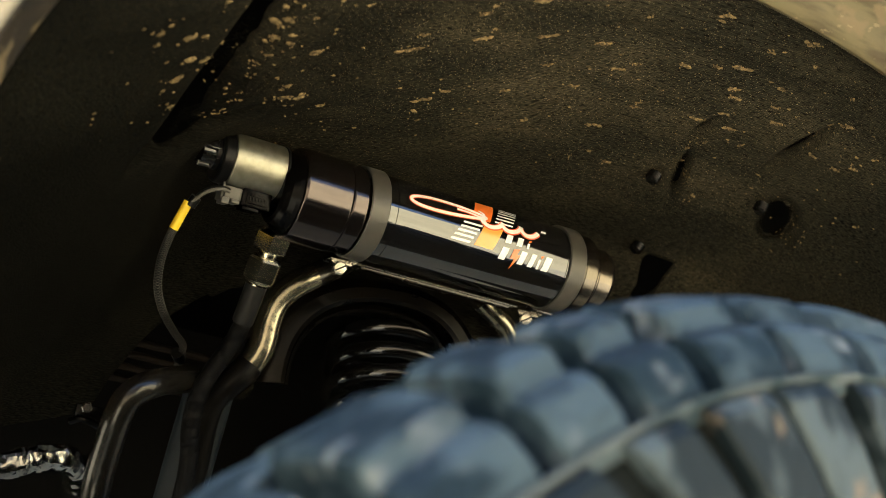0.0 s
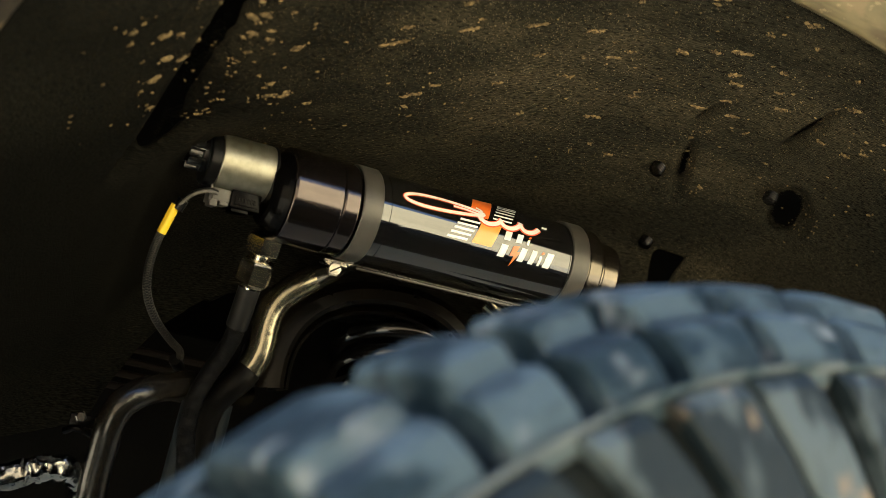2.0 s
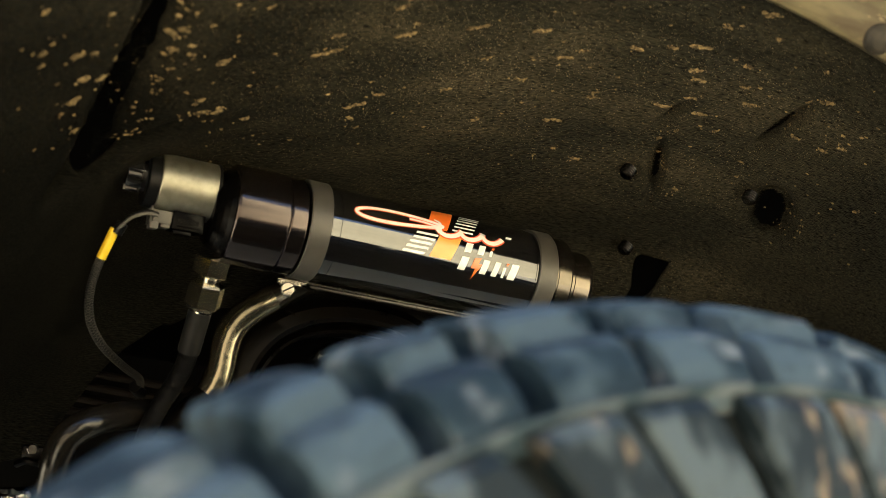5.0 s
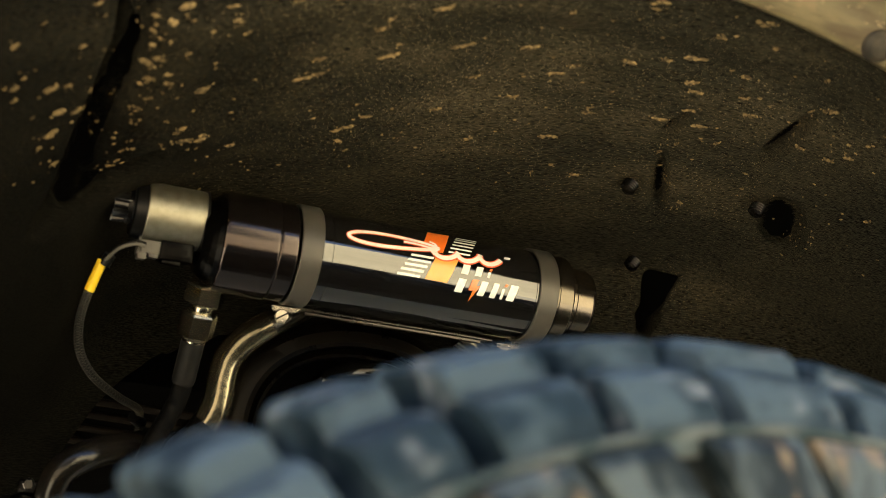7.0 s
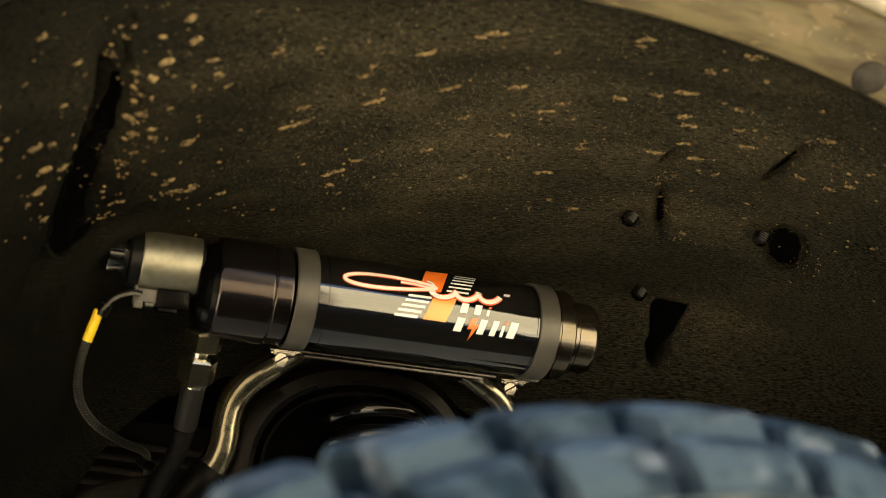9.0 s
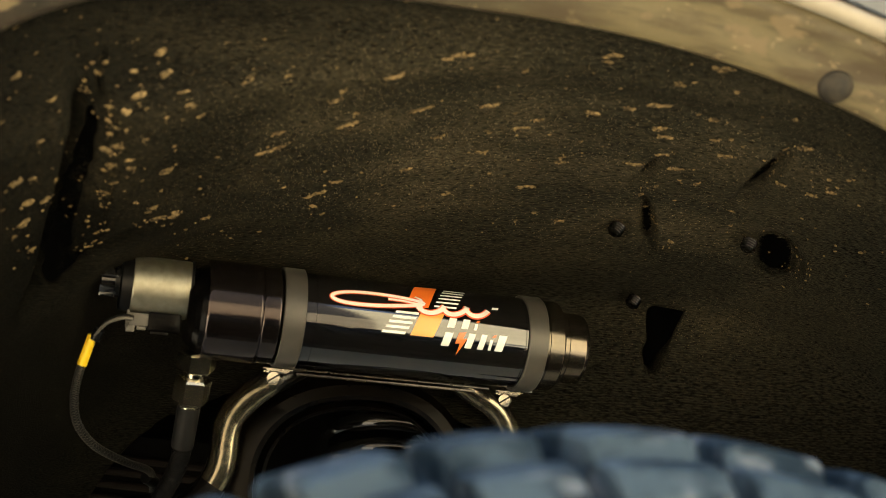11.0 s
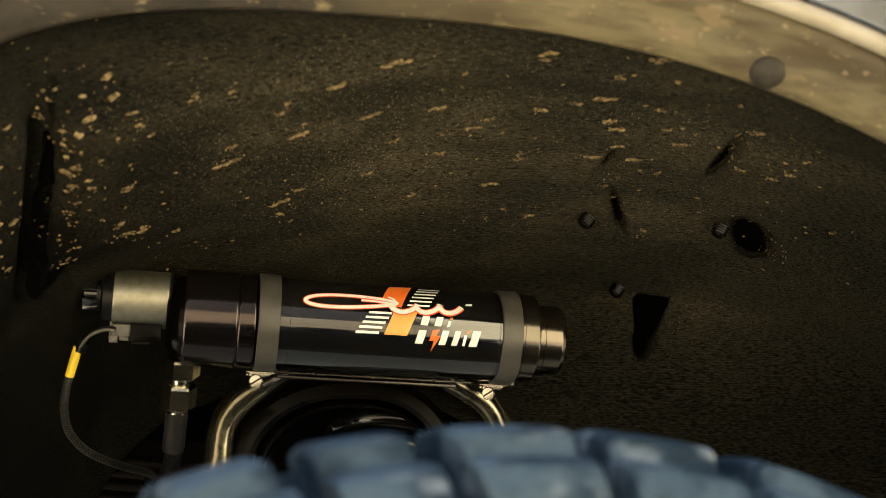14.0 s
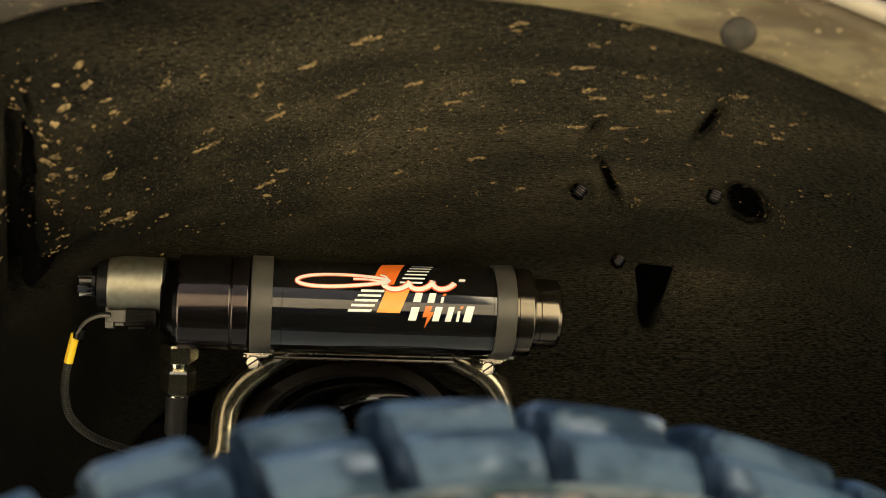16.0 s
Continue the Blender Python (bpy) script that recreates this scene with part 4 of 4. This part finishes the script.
    for s0, s1, a1 in ((0.1074, 0.1162, 1.2), (0.1258, 0.1334, 2.6), (0.1358, 0.1424, 3.0), (0.1496, 0.1586, 4.4)):
        patch(s0, s1, -15.6, a1)
    bar(0.1444, 0.1467, -15.4, -2.0)
    bar(0.1470, 0.1492, 0.4, 3.9, mat=ORANGE_INK)
    part("decal_flash", decal([(0.1206, 2.2), (0.1262, 3.6), (0.1240, -4.6), (0.1272, -4.2), (0.1202, -26.0), (0.1220, -10.6), (0.1184, -11.2)], r3), ORANGE_INK, tube_, "orange lightning flash")

    # plug beneath the solenoid
    plug = part("plug_housing", block(-0.1030, -0.0800, -0.012, 0.010, -0.0205, -0.0070, 0.0012), SHOULDER, ob, "black plug housing")
    bm = bmesh.new()
    for k in range(6):
        block(-0.0980 + k * 0.0024, -0.0965 + k * 0.0024, -0.0136, -0.0128, -0.0155, -0.0120, 0.0002, bm, segs=1)
    part("moulded_mark", bm, SHOULDER, plug)
    part("plug_frame", block(-0.1000, -0.0820, -0.0131, -0.0118, -0.0178, -0.0100, 0.0004), SHOULDER, plug)
    part("plug_tab", block(-0.1010, -0.0880, -0.0110, 0.004, -0.0232, -0.0205, 0.0006), SHOULDER, plug)
    clip = bmesh.new()
    block(-0.1165, -0.1030, -0.010, 0.008, -0.0180, -0.0085, 0.001, clip)
    block(-0.1180, -0.1120, -0.0108, 0.002, -0.0225, -0.0175, 0.0008, clip)
    block(-0.1105, -0.1040, -0.0108, 0.002, -0.0205, -0.0180, 0.0006, clip)
    block(-0.1185, -0.1160, -0.008, 0.006, -0.0195, -0.0060, 0.0006, clip)
    part("plug_clip", clip, GREY_PLASTIC, ob, "grey plug clip")
    return ob


reservoir()


def band_clamp(s, screw_turn, size, back, aside):
    m = RES @ Matrix.Translation((s, 0, 0))
    ob = thing("band_clamp", m, "grey band clamp with a zinc worm screw round the reservoir", "clamp", "reservoir clamps")
    h = size / 2
    part("band", lathe([(-h, 0.0357), (-h, 0.0371), (-h + 0.0006, 0.0376), (h - 0.0006, 0.0376), (h, 0.0371), (h, 0.0357), (-h, 0.0357)], 96), CLAMP, ob, "matte grey band")
    w = Matrix.Translation((aside, back, -0.0405)) @ pose(0, 0, 0, 0, 0, screw_turn)
    housing = part("worm_housing", block(-0.0075, 0.0085, -0.006, 0.006, -0.0018, 0.0022, 0.0006, m=w), ZINC, ob, "bright zinc housing")
    tail = bmesh.new()
    for k in range(7):
        block(-0.0095 + k * 0.0030, -0.0078 + k * 0.0030, -0.0085, -0.0055, -0.0012 + 0.0002 * k, 0.0004 + 0.0002 * k, 0.0003, tail, m=w, segs=1)
    block(-0.010, 0.0125, -0.0062, 0.0045, 0.0012, 0.0022, 0.0003, tail, m=w, segs=1)
    part("band_tail", tail, ZINC, ob)
    sm = w @ Matrix.Translation((-0.0015, -0.0095, -0.0052)) @ pose(0, 0, 0, 0, 0, -90)
    head = bmesh.new()
    hexa = lathe([(-0.006, 0.0), (-0.006, 0.0060), (0.0005, 0.0060), (0.0012, 0.0053), (0.0012, 0.0)], 6)
    add(head, hexa)
    add(head, lathe([(0.001, 0.0052), (0.0018, 0.0046), (0.0022, 0.0)], 24))
    add(head, lathe([(-0.014, 0.0), (-0.014, 0.0036), (-0.005, 0.0036), (-0.005, 0.0)], 16))
    bmesh.ops.transform(head, matrix=sm, verts=head.verts)
    screw = part("screw", head, ZINC, ob, "slotted hex screw")
    part("screw_slot", block(0.0020, 0.0024, -0.0046, 0.0046, -0.0006, 0.0006, 0, m=sm @ pose(0, 0, 0, 35)), BLACK_PLASTIC, screw)
    return ob


band_clamp(-0.0013, -8, 0.0162, 0.0150, -0.002)
band_clamp(0.1872, -25, 0.0158, 0.0310, 0.002)

# saddle bracket under the reservoir
ob = thing("reservoir_bracket", RES, "black steel saddle bracket under the reservoir", "bracket")
bm = bmesh.new()
block(-0.004, 0.167, 0.014, 0.050, -0.0389, -0.0367, 0.0008, bm)
plate = part("plate", bm, CHASSIS, ob)
part("front_edge", block(0.010, 0.152, 0.002, 0.016, -0.0425, -0.0400, 0.0008), TUBE_DARK, ob, "thin steel front edge")
for s in (0.0, 0.192):
    part("saddle", block(s - 0.008, s + 0.010, 0.010, 0.028, -0.0384, -0.0330, 0.001), CHASSIS, ob)


# ---- hose with its fittings ----
def on_line(a, b):
    a, b = Vector(a), Vector(b)
    w = b - a
    return Matrix.Translation(a) @ w.to_track_quat("X", "Y").to_matrix().to_4x4(), w.length


HOSE_TOP, HOSE_END = Vector((0.1762, 0.9490, 0.9400)), Vector((0.1712, 0.9715, 0.8715))
m, length = on_line(HOSE_TOP, HOSE_END)
ob = thing("reservoir_hose", m, "black braided hose with nickel hex fittings at the reservoir", "hose")
view = m.to_3x3().inverted() @ Vector((0, -1, 0))
corner = math.degrees(math.atan2(view.z, view.y))
part("upper_nut", lathe([(-0.006, 0.0), (-0.006, 0.0138), (-0.0042, 0.0149), (0.0080, 0.0149), (0.0092, 0.0136), (0.0092, 0.0)], 6, m=pose(0, 0, 0, corner + 12)), NICKEL, ob, "nickel hex nut", smooth=False)
part("collar", lathe([(0.0085, 0.0), (0.0085, 0.0080), (0.0100, 0.0088), (0.0122, 0.0088), (0.0126, 0.0079), (0.0142, 0.0079), (0.0146, 0.0086), (0.0162, 0.0086), (0.0165, 0.0)], 40), NICKEL, ob)
part("lower_nut", lathe([(0.0155, 0.0), (0.0155, 0.0122), (0.0172, 0.0138), (0.0335, 0.0138), (0.0352, 0.0118), (0.0368, 0.0100), (0.0370, 0.0)], 6, m=pose(0, 0, 0, corner + 16)), NICKEL, ob, "nickel hex nut", smooth=False)
part("ferrule_ring", lathe([(0.0362, 0.0), (0.0362, 0.0086), (0.0384, 0.0086), (0.039, 0.0080), (0.039, 0.0)], 32), NICKEL, ob)
part("boot", lathe([(0.0380, 0.0), (0.0380, 0.0082), (0.0392, 0.0087), (0.0690, 0.0086), (0.0712, 0.0082), (0.0716, 0.0)], 32), BOOT_GREY, ob, "black rubber sleeve")
inv = m.inverted()
HOSE_LINE = [inv @ Vector(p) for p in ((0.1716, 0.969, 0.878), (0.1706, 0.976, 0.864), (0.1660, 0.982, 0.848), (0.1595, 0.985, 0.832), (0.1540, 0.985, 0.814), (0.1522, 0.985, 0.796), (0.1539, 0.985, 0.778), (0.1580, 0.987, 0.758), (0.162, 0.99, 0.70))]


def braid(points, r, turns, strands, thick, parent, mat):
    """Crossing strands wound round a line."""
    line = spline(points, 24)
    n = len(line)
    normal = None
    frames = []
    for i, p in enumerate(line):
        way = (line[min(i + 1, n - 1)] - line[max(i - 1, 0)]).normalized()
        normal = way.orthogonal().normalized() if normal is None else (normal - way * normal.dot(way)).normalized()
        frames.append((p, normal.copy(), way.cross(normal)))
    bm = bmesh.new()
    for hand in (1, -1):
        for k in range(strands):
            path = []
            for i, (p, a, b) in enumerate(frames):
                t = hand * 2 * math.pi * turns * i / (n - 1) + 2 * math.pi * k / strands
                path.append(p + (a * math.cos(t) + b * math.sin(t)) * (r * (1.0 + 0.02 * math.sin(i * 1.7 + k))))
            tube(path, r * thick, 4, bm=bm, raw=True)
    return tagged(part("braid", bm, mat, parent), "fine woven black sleeve", kind="stuff")


part("inner_hose", tube(HOSE_LINE, 0.00700, 20), RUBBER_BOOT, ob)
braid(HOSE_LINE, 0.0070, 15, 12, 0.05, ob, RUBBER_BOOT)

# ---- sensor cable ----
CABLE = [(0.1300, 0.9180, 0.9640), (0.1230, 0.9150, 0.9640), (0.1130, 0.9140, 0.9590), (0.1050, 0.9200, 0.9500)]
ob = thing("sensor_cable", Matrix(), "black braided cable with a yellow sleeve at the plug", "cable")
part("wire", tube(CABLE, 0.0017, 10), RUBBER_BOOT, ob)
part("wire", tube([Vector(p) + Vector((0, -0.003, -0.0015)) for p in CABLE], 0.0013, 10), GREY_PLASTIC, ob, "pale grey wire")
part("shrink_cap", tube([(0.1075, 0.9185, 0.9530), (0.1045, 0.9205, 0.9455)], 0.0040, 16), BLACK_PLASTIC, ob)
part("yellow_sleeve", tube([(0.1030, 0.9205, 0.9485), (0.1002, 0.9225, 0.9375), (0.0974, 0.9248, 0.9265)], 0.0035, 20), YELLOW, ob, "bright yellow sleeve")
TAIL = [(0.0976, 0.9245, 0.9275), (0.0955, 0.9262, 0.9165), (0.0945, 0.9300, 0.9010), (0.0980, 0.9400, 0.8830), (0.1090, 0.9650, 0.8670), (0.1270, 1.0100, 0.8540), (0.1400, 1.0450, 0.8470), (0.1430, 1.0650, 0.8390), (0.1440, 1.0800, 0.8200)]
part("core", tube(TAIL, 0.00305, 14), RUBBER_BOOT, ob)
braid(TAIL, 0.00310, 20, 4, 0.065, ob, BRAID)
part("end_cap", tube([(0.1385, 1.0580, 0.8395), (0.1445, 1.0730, 0.8345)], 0.0050, 14), BLACK_PLASTIC, ob)

# ---- suspension ----
ob = thing("shock_hoop", Matrix(), "black bent steel tube hoop round the spring tower", "tube hoop")
# one tube in three tones: highlight and shade are put into the colours
part("upper_tube", tube([(0.2760, 1.0480, 0.9640), (0.2560, 1.0360, 0.9450), (0.2390, 1.0250, 0.9335), (0.2270, 1.0205, 0.9240)], 0.0107, 24), TUBE_DARK, ob)
part("bent_tube", tube([(0.2310, 1.0215, 0.9272), (0.2190, 1.0200, 0.9175), (0.2085, 1.0200, 0.9060), (0.2025, 1.0200, 0.8940), (0.2006, 1.0200, 0.8800), (0.2006, 1.0200, 0.8660), (0.1990, 1.0200, 0.8535), (0.1945, 1.0210, 0.8430), (0.1860, 1.0260, 0.8330), (0.1770, 1.0320, 0.8240)], 0.0116, 24), TUBE_STEEL, ob, "paler steel bend, highlight put into its tone")
part("lower_tube", tube([(0.1995, 1.0290, 0.8600), (0.1975, 1.0245, 0.8500), (0.1900, 1.0190, 0.8350), (0.1800, 1.0190, 0.8230), (0.1720, 1.0230, 0.8100), (0.1690, 1.0260, 0.7900), (0.1700, 1.0300, 0.7500), (0.1700, 1.0300, 0.6600)], 0.0118, 24), TUBE_SHADED, ob, "dusty lower tube, shade put into its black")
part("rear_tube", tube([(0.3860, 1.0330, 0.9420), (0.4020, 1.0360, 0.9340), (0.4165, 1.0400, 0.9260), (0.4270, 1.0440, 0.9150), (0.4335, 1.0490, 0.9010), (0.4370, 1.0510, 0.8840), (0.4390, 1.0510, 0.8600), (0.4400, 1.0510, 0.8000)], 0.0105, 24), TUBE_STEEL, ob)

ob = thing("spring_tower", Matrix(), "black steel coil spring tower with an arched flange", "spring tower")
TOWER = Matrix.Translation((0.3190, 1.0360, 0.8460)) @ pose(0, 0, 0, -4, 0, 2)


def arch_ring(r0, r1, y0, y1, bevel_r):
    bm = bmesh.new()
    rows = []
    for k in range(49):
        a = radians(-15 + 205 * k / 48)
        sq = 1.0 / (abs(math.cos(a)) ** 2.3 + abs(math.sin(a)) ** 2.3) ** (1 / 2.3)
        c = Vector((math.cos(a) * sq * (1.0 if math.cos(a) > 0 else 1.35), 0, math.sin(a) * sq * 1.08))
        sec = [(r0, y1), (r0, y0 + bevel_r), (r0 + bevel_r, y0), (r1 - bevel_r * 2, y0 + 0.001), (r1, y0 + bevel_r * 2.5), (r1, y1)]
        rows.append([bm.verts.new(TOWER @ (c * r + Vector((0, y, 0)))) for r, y in sec])
    for a, b in zip(rows, rows[1:]):
        for j in range(5):
            bm.faces.new((a[j], a[j + 1], b[j + 1], b[j]))
    return bm


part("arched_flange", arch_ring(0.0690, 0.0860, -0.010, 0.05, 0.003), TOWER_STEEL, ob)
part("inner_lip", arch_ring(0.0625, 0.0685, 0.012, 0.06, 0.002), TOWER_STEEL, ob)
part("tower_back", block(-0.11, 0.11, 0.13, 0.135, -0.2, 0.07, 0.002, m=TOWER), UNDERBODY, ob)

SPRING_M = Matrix.Translation((0.3440, 1.0860, 0.8230)) @ pose(0, 0, 0, -26, 0, 6)
ob = thing("coil_spring", SPRING_M, "gloss black coil spring inside the spring tower", "coil spring")
coil = [Vector((0.056 * math.cos(t), 0.056 * math.sin(t), 0.080 - 0.0225 * t / (2 * math.pi))) for t in [2 * math.pi * k / 32 for k in range(32 * 6 + 1)]]
part("coil", tube(coil, 0.0078, 14, raw=True), SPRING, ob)

ob = thing("brake_line_bracket", Matrix(), "worn black bent tube beside the hose", "tube")
part("bent_tube", tube([(0.2050, 1.0900, 0.8230), (0.1660, 1.0350, 0.8230), (0.1400, 0.9960, 0.8195), (0.1160, 0.9660, 0.8130), (0.1000, 0.9560, 0.8010), (0.0945, 0.9570, 0.7860), (0.0935, 0.9640, 0.7690), (0.0930, 0.9730, 0.7480), (0.0935, 0.9800, 0.7280), (0.0945, 0.9870, 0.6900)],
                      0.0112, 24), TUBE_DARK, ob)

clip = part("pipe_clip", block(0.0660, 0.0900, 1.004, 1.016, 0.7750, 0.7850, 0.002), SHOULDER, ob, "small black pipe clip")
part("clip_bolt", lathe([(-0.001, 0.0), (-0.001, 0.0045), (0.004, 0.0045), (0.0048, 0.0036), (0.0048, 0.0)], 6, m=Matrix.Translation((0.0740, 1.0040, 0.7830)) @ pose(0, 0, 0, 0, 0, -90)), CHASSIS, clip)
part("clip_strap", tube([(0.0640, 1.006, 0.7700), (0.0720, 1.002, 0.7735), (0.0860, 1.003, 0.7705), (0.0960, 1.000, 0.7640)], 0.0028, 10), SHOULDER, ob)
ob = thing("shock_absorber", Matrix(), "grey shock absorber body behind the hose", "shock absorber")
part("shaft_body", tube([(0.1730, 1.0590, 0.8150), (0.1690, 1.0640, 0.7000), (0.1660, 1.0690, 0.5000)], 0.021, 32), SHOCK, ob)
part("top_cap", tube([(0.1735, 1.0590, 0.8300), (0.1730, 1.0590, 0.8120)], 0.023, 32), CHASSIS, ob)

ob = thing("wrapped_pipe", Matrix(), "pipe wrapped in crinkled silver heat foil", "pipe")
bm = tube([(-0.0590, 1.0840, 0.7000), (0.0100, 1.0920, 0.7130), (0.0420, 1.0950, 0.7255), (0.0620, 1.0960, 0.7325), (0.0770, 1.1010, 0.7330), (0.0880, 1.1140, 0.7240), (0.0910, 1.1440, 0.7100)], 0.0115, 28, 18)
for q in bm.verts:
    q.co += Vector((noise.noise(q.co * 130), noise.noise(q.co * 130 + Vector((5, 5, 5))), noise.noise(q.co * 130 + Vector((9, 1, 4))))) * 0.0022
part("foil_wrap", bm, FOIL, ob, angle=20)

ob = thing("frame_rail", Matrix(), "dark frame rail with pressed ribs behind the liner", "frame rail")
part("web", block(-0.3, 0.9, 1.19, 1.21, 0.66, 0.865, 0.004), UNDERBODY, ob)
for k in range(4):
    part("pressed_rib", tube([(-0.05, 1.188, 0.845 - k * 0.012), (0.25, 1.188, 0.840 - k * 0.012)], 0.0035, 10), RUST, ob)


# ---- tyre ----
STEER, CAMBER = radians(19.7), radians(-8.2)
AXLE = Vector((-math.sin(STEER) * math.cos(CAMBER), math.cos(STEER) * math.cos(CAMBER), math.sin(CAMBER)))
FORE = Vector((math.cos(STEER), math.sin(STEER), 0))
TOP = FORE.cross(AXLE)
TYRE_M = Matrix(((AXLE.x, TOP.x, FORE.x, 0.428), (AXLE.y, TOP.y, FORE.y, 0.497), (AXLE.z, TOP.z, FORE.z, 0.416), (0, 0, 0, 1)))
# angles of the gaps between the shoulder lugs: uneven pitch, as cast
GAPS = [-34.3, -28.3, -22.5, -15.4, -8.4, 0.0, 8.8, 18.7]
for turn in [6.0, 7.0, 8.4, 9.0, 8.4, 7.0] * 6 + [7.1, 8.4, 8.8]:
    GAPS.append(GAPS[-1] + turn)
GAPS.append(325.7)


def tyre():
    """Local x runs along the axle (plus is inwards), y is up; the tread turns round x."""
    ob = thing("tyre", TYRE_M, "dusty black mud terrain tyre turned outwards under the fender", "tyre")
    prof = [(0.0, 0.245), (-0.030, 0.252), (-0.055, 0.300), (-0.068, 0.370), (-0.071, 0.420), (-0.069, 0.445), (-0.067, 0.460), (-0.064, 0.467), (-0.055, 0.471), (-0.045, 0.474), (-0.02, 0.482), (0.02, 0.485),
            (0.06, 0.478), (0.10, 0.464), (0.125, 0.450), (0.140, 0.425), (0.146, 0.390), (0.140, 0.340), (0.12, 0.280), (0.10, 0.252), (0.08, 0.245)]
    inner = [(x * 0.86 + 0.005, r - 0.012) for x, r in prof[::-1]]
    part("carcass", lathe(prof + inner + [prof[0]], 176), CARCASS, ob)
    # unseen disc, added to stop light through the tyre's open middle
    part("rim", lathe([(0.020, 0.0), (0.020, 0.19), (-0.010, 0.235), (-0.016, 0.252), (0.070, 0.252), (0.066, 0.235), (0.034, 0.19), (0.034, 0.0)], 96), UNDERBODY, ob, "black wheel rim")
    part("shoulder_ridge", lathe([(-0.060, 0.464), (-0.067, 0.4725), (-0.0710, 0.4746), (-0.0716, 0.4746), (-0.0720, 0.4740), (-0.0712, 0.4722), (-0.064, 0.460)], 176), TYRE_RIDGE, ob, "dusty raised ring")

    def wedge(section, a0, a1, slant, name, mat=TYRE, sweep=0.0, top=9.0, rough_end=0.004):
        """A tread block: a closed section in (x, r), swept over an angle; parts above top slope down at the leading end."""
        bm = bmesh.new()
        rows = []
        for a, drop, tuck in ((a0 - 0.004, rough_end, 0.001), (a0 + 0.002, rough_end * 0.3, 0), (a0 + 0.007, 0, 0), (a0 * 0.5 + a1 * 0.5, 0, 0), (a1 - 0.004, 0, 0), (a1 - 0.0008, 0.0006, 0.0003), (a1, 0.0020, 0.001)):
            row = []
            for x, r in section:
                rr = r - drop * smooth_step(top - 0.012, top, r) if top < 1 else r
                xx = x + (tuck if x < -0.03 else 0)
                ang = a + slant * (x + 0.048) + sweep * (0.47 - r)
                row.append(bm.verts.new((xx, rr * math.cos(ang), rr * math.sin(ang))))
            rows.append(row)
        n = len(section)
        for p, q in zip(rows, rows[1:]):
            for j in range(n):
                bm.faces.new((p[j], p[(j + 1) % n], q[(j + 1) % n], q[j]))
        bm.faces.new(rows[0][::-1])
        bm.faces.new(rows[-1])
        return finish(name, bm, mat, False)

    upper = ([(0.004, 0.470), (0.004, 0.5132), (-0.014, 0.5140), (-0.028, 0.5128), (-0.0420, 0.5098), (-0.0450, 0.5075), (-0.0500, 0.4950), (-0.0505, 0.470)],
             [(-0.004, 0.470), (-0.004, 0.5135), (-0.014, 0.5140), (-0.026, 0.5128), (-0.0365, 0.5105), (-0.0395, 0.5085), (-0.0445, 0.4950), (-0.0450, 0.470)])
    lower = [(-0.042, 0.468), (-0.042, 0.4990), (-0.0545, 0.4970), (-0.0600, 0.4935), (-0.0660, 0.4835), (-0.0685, 0.4765), (-0.0690, 0.466)]
    mid_lug = [(0.014, 0.470), (0.014, 0.5030), (0.046, 0.5000), (0.076, 0.4930), (0.076, 0.465)]
    far_lug = [(0.086, 0.460), (0.086, 0.4905), (0.110, 0.4800), (0.130, 0.4600), (0.138, 0.4380), (0.12, 0.435)]
    side = [(-0.0620, 0.4690), (-0.0735, 0.4695), (-0.0770, 0.4640), (-0.0800, 0.4400), (-0.0815, 0.4050), (-0.0790, 0.3950), (-0.0640, 0.3950), (-0.062, 0.430)]
    made = {}
    for k, (g0, g1) in enumerate(zip(GAPS, GAPS[1:])):
        key = (round(g1 - g0, 2), k % 2)
        if key not in made:
            w, g = radians(g1 - g0), 0.0235 / 0.508
            made[key] = (("shoulder_lug", wedge(upper[k % 2], g / 2, w - g / 2, -0.15, "shoulder_lug", top=0.512)),
                         ("shoulder_step", wedge(lower, g * 0.48, w - g * 0.30, -0.15, "shoulder_step", top=0.497, rough_end=0.002)),
                         ("tread_block", wedge(mid_lug, g / 2, w - g / 2, -0.6, "tread_block")),
                         ("shoulder_lug", wedge(far_lug, g / 2, w - g / 2, 0.6, "shoulder_lug")),
                         ("sidewall_rib", wedge(side, 0.04 * w + 0.078, (0.66 + 0.20 * (k % 2)) * w + 0.078, 0.0, "sidewall_rib", TYRE_SIDE, 1.2)))
        for name, me in made[key]:
            piece = new(name, me)
            piece.parent = ob
            piece.matrix_basis = pose(0, 0, 0, g0 + 1.55)
    return ob


tyre()
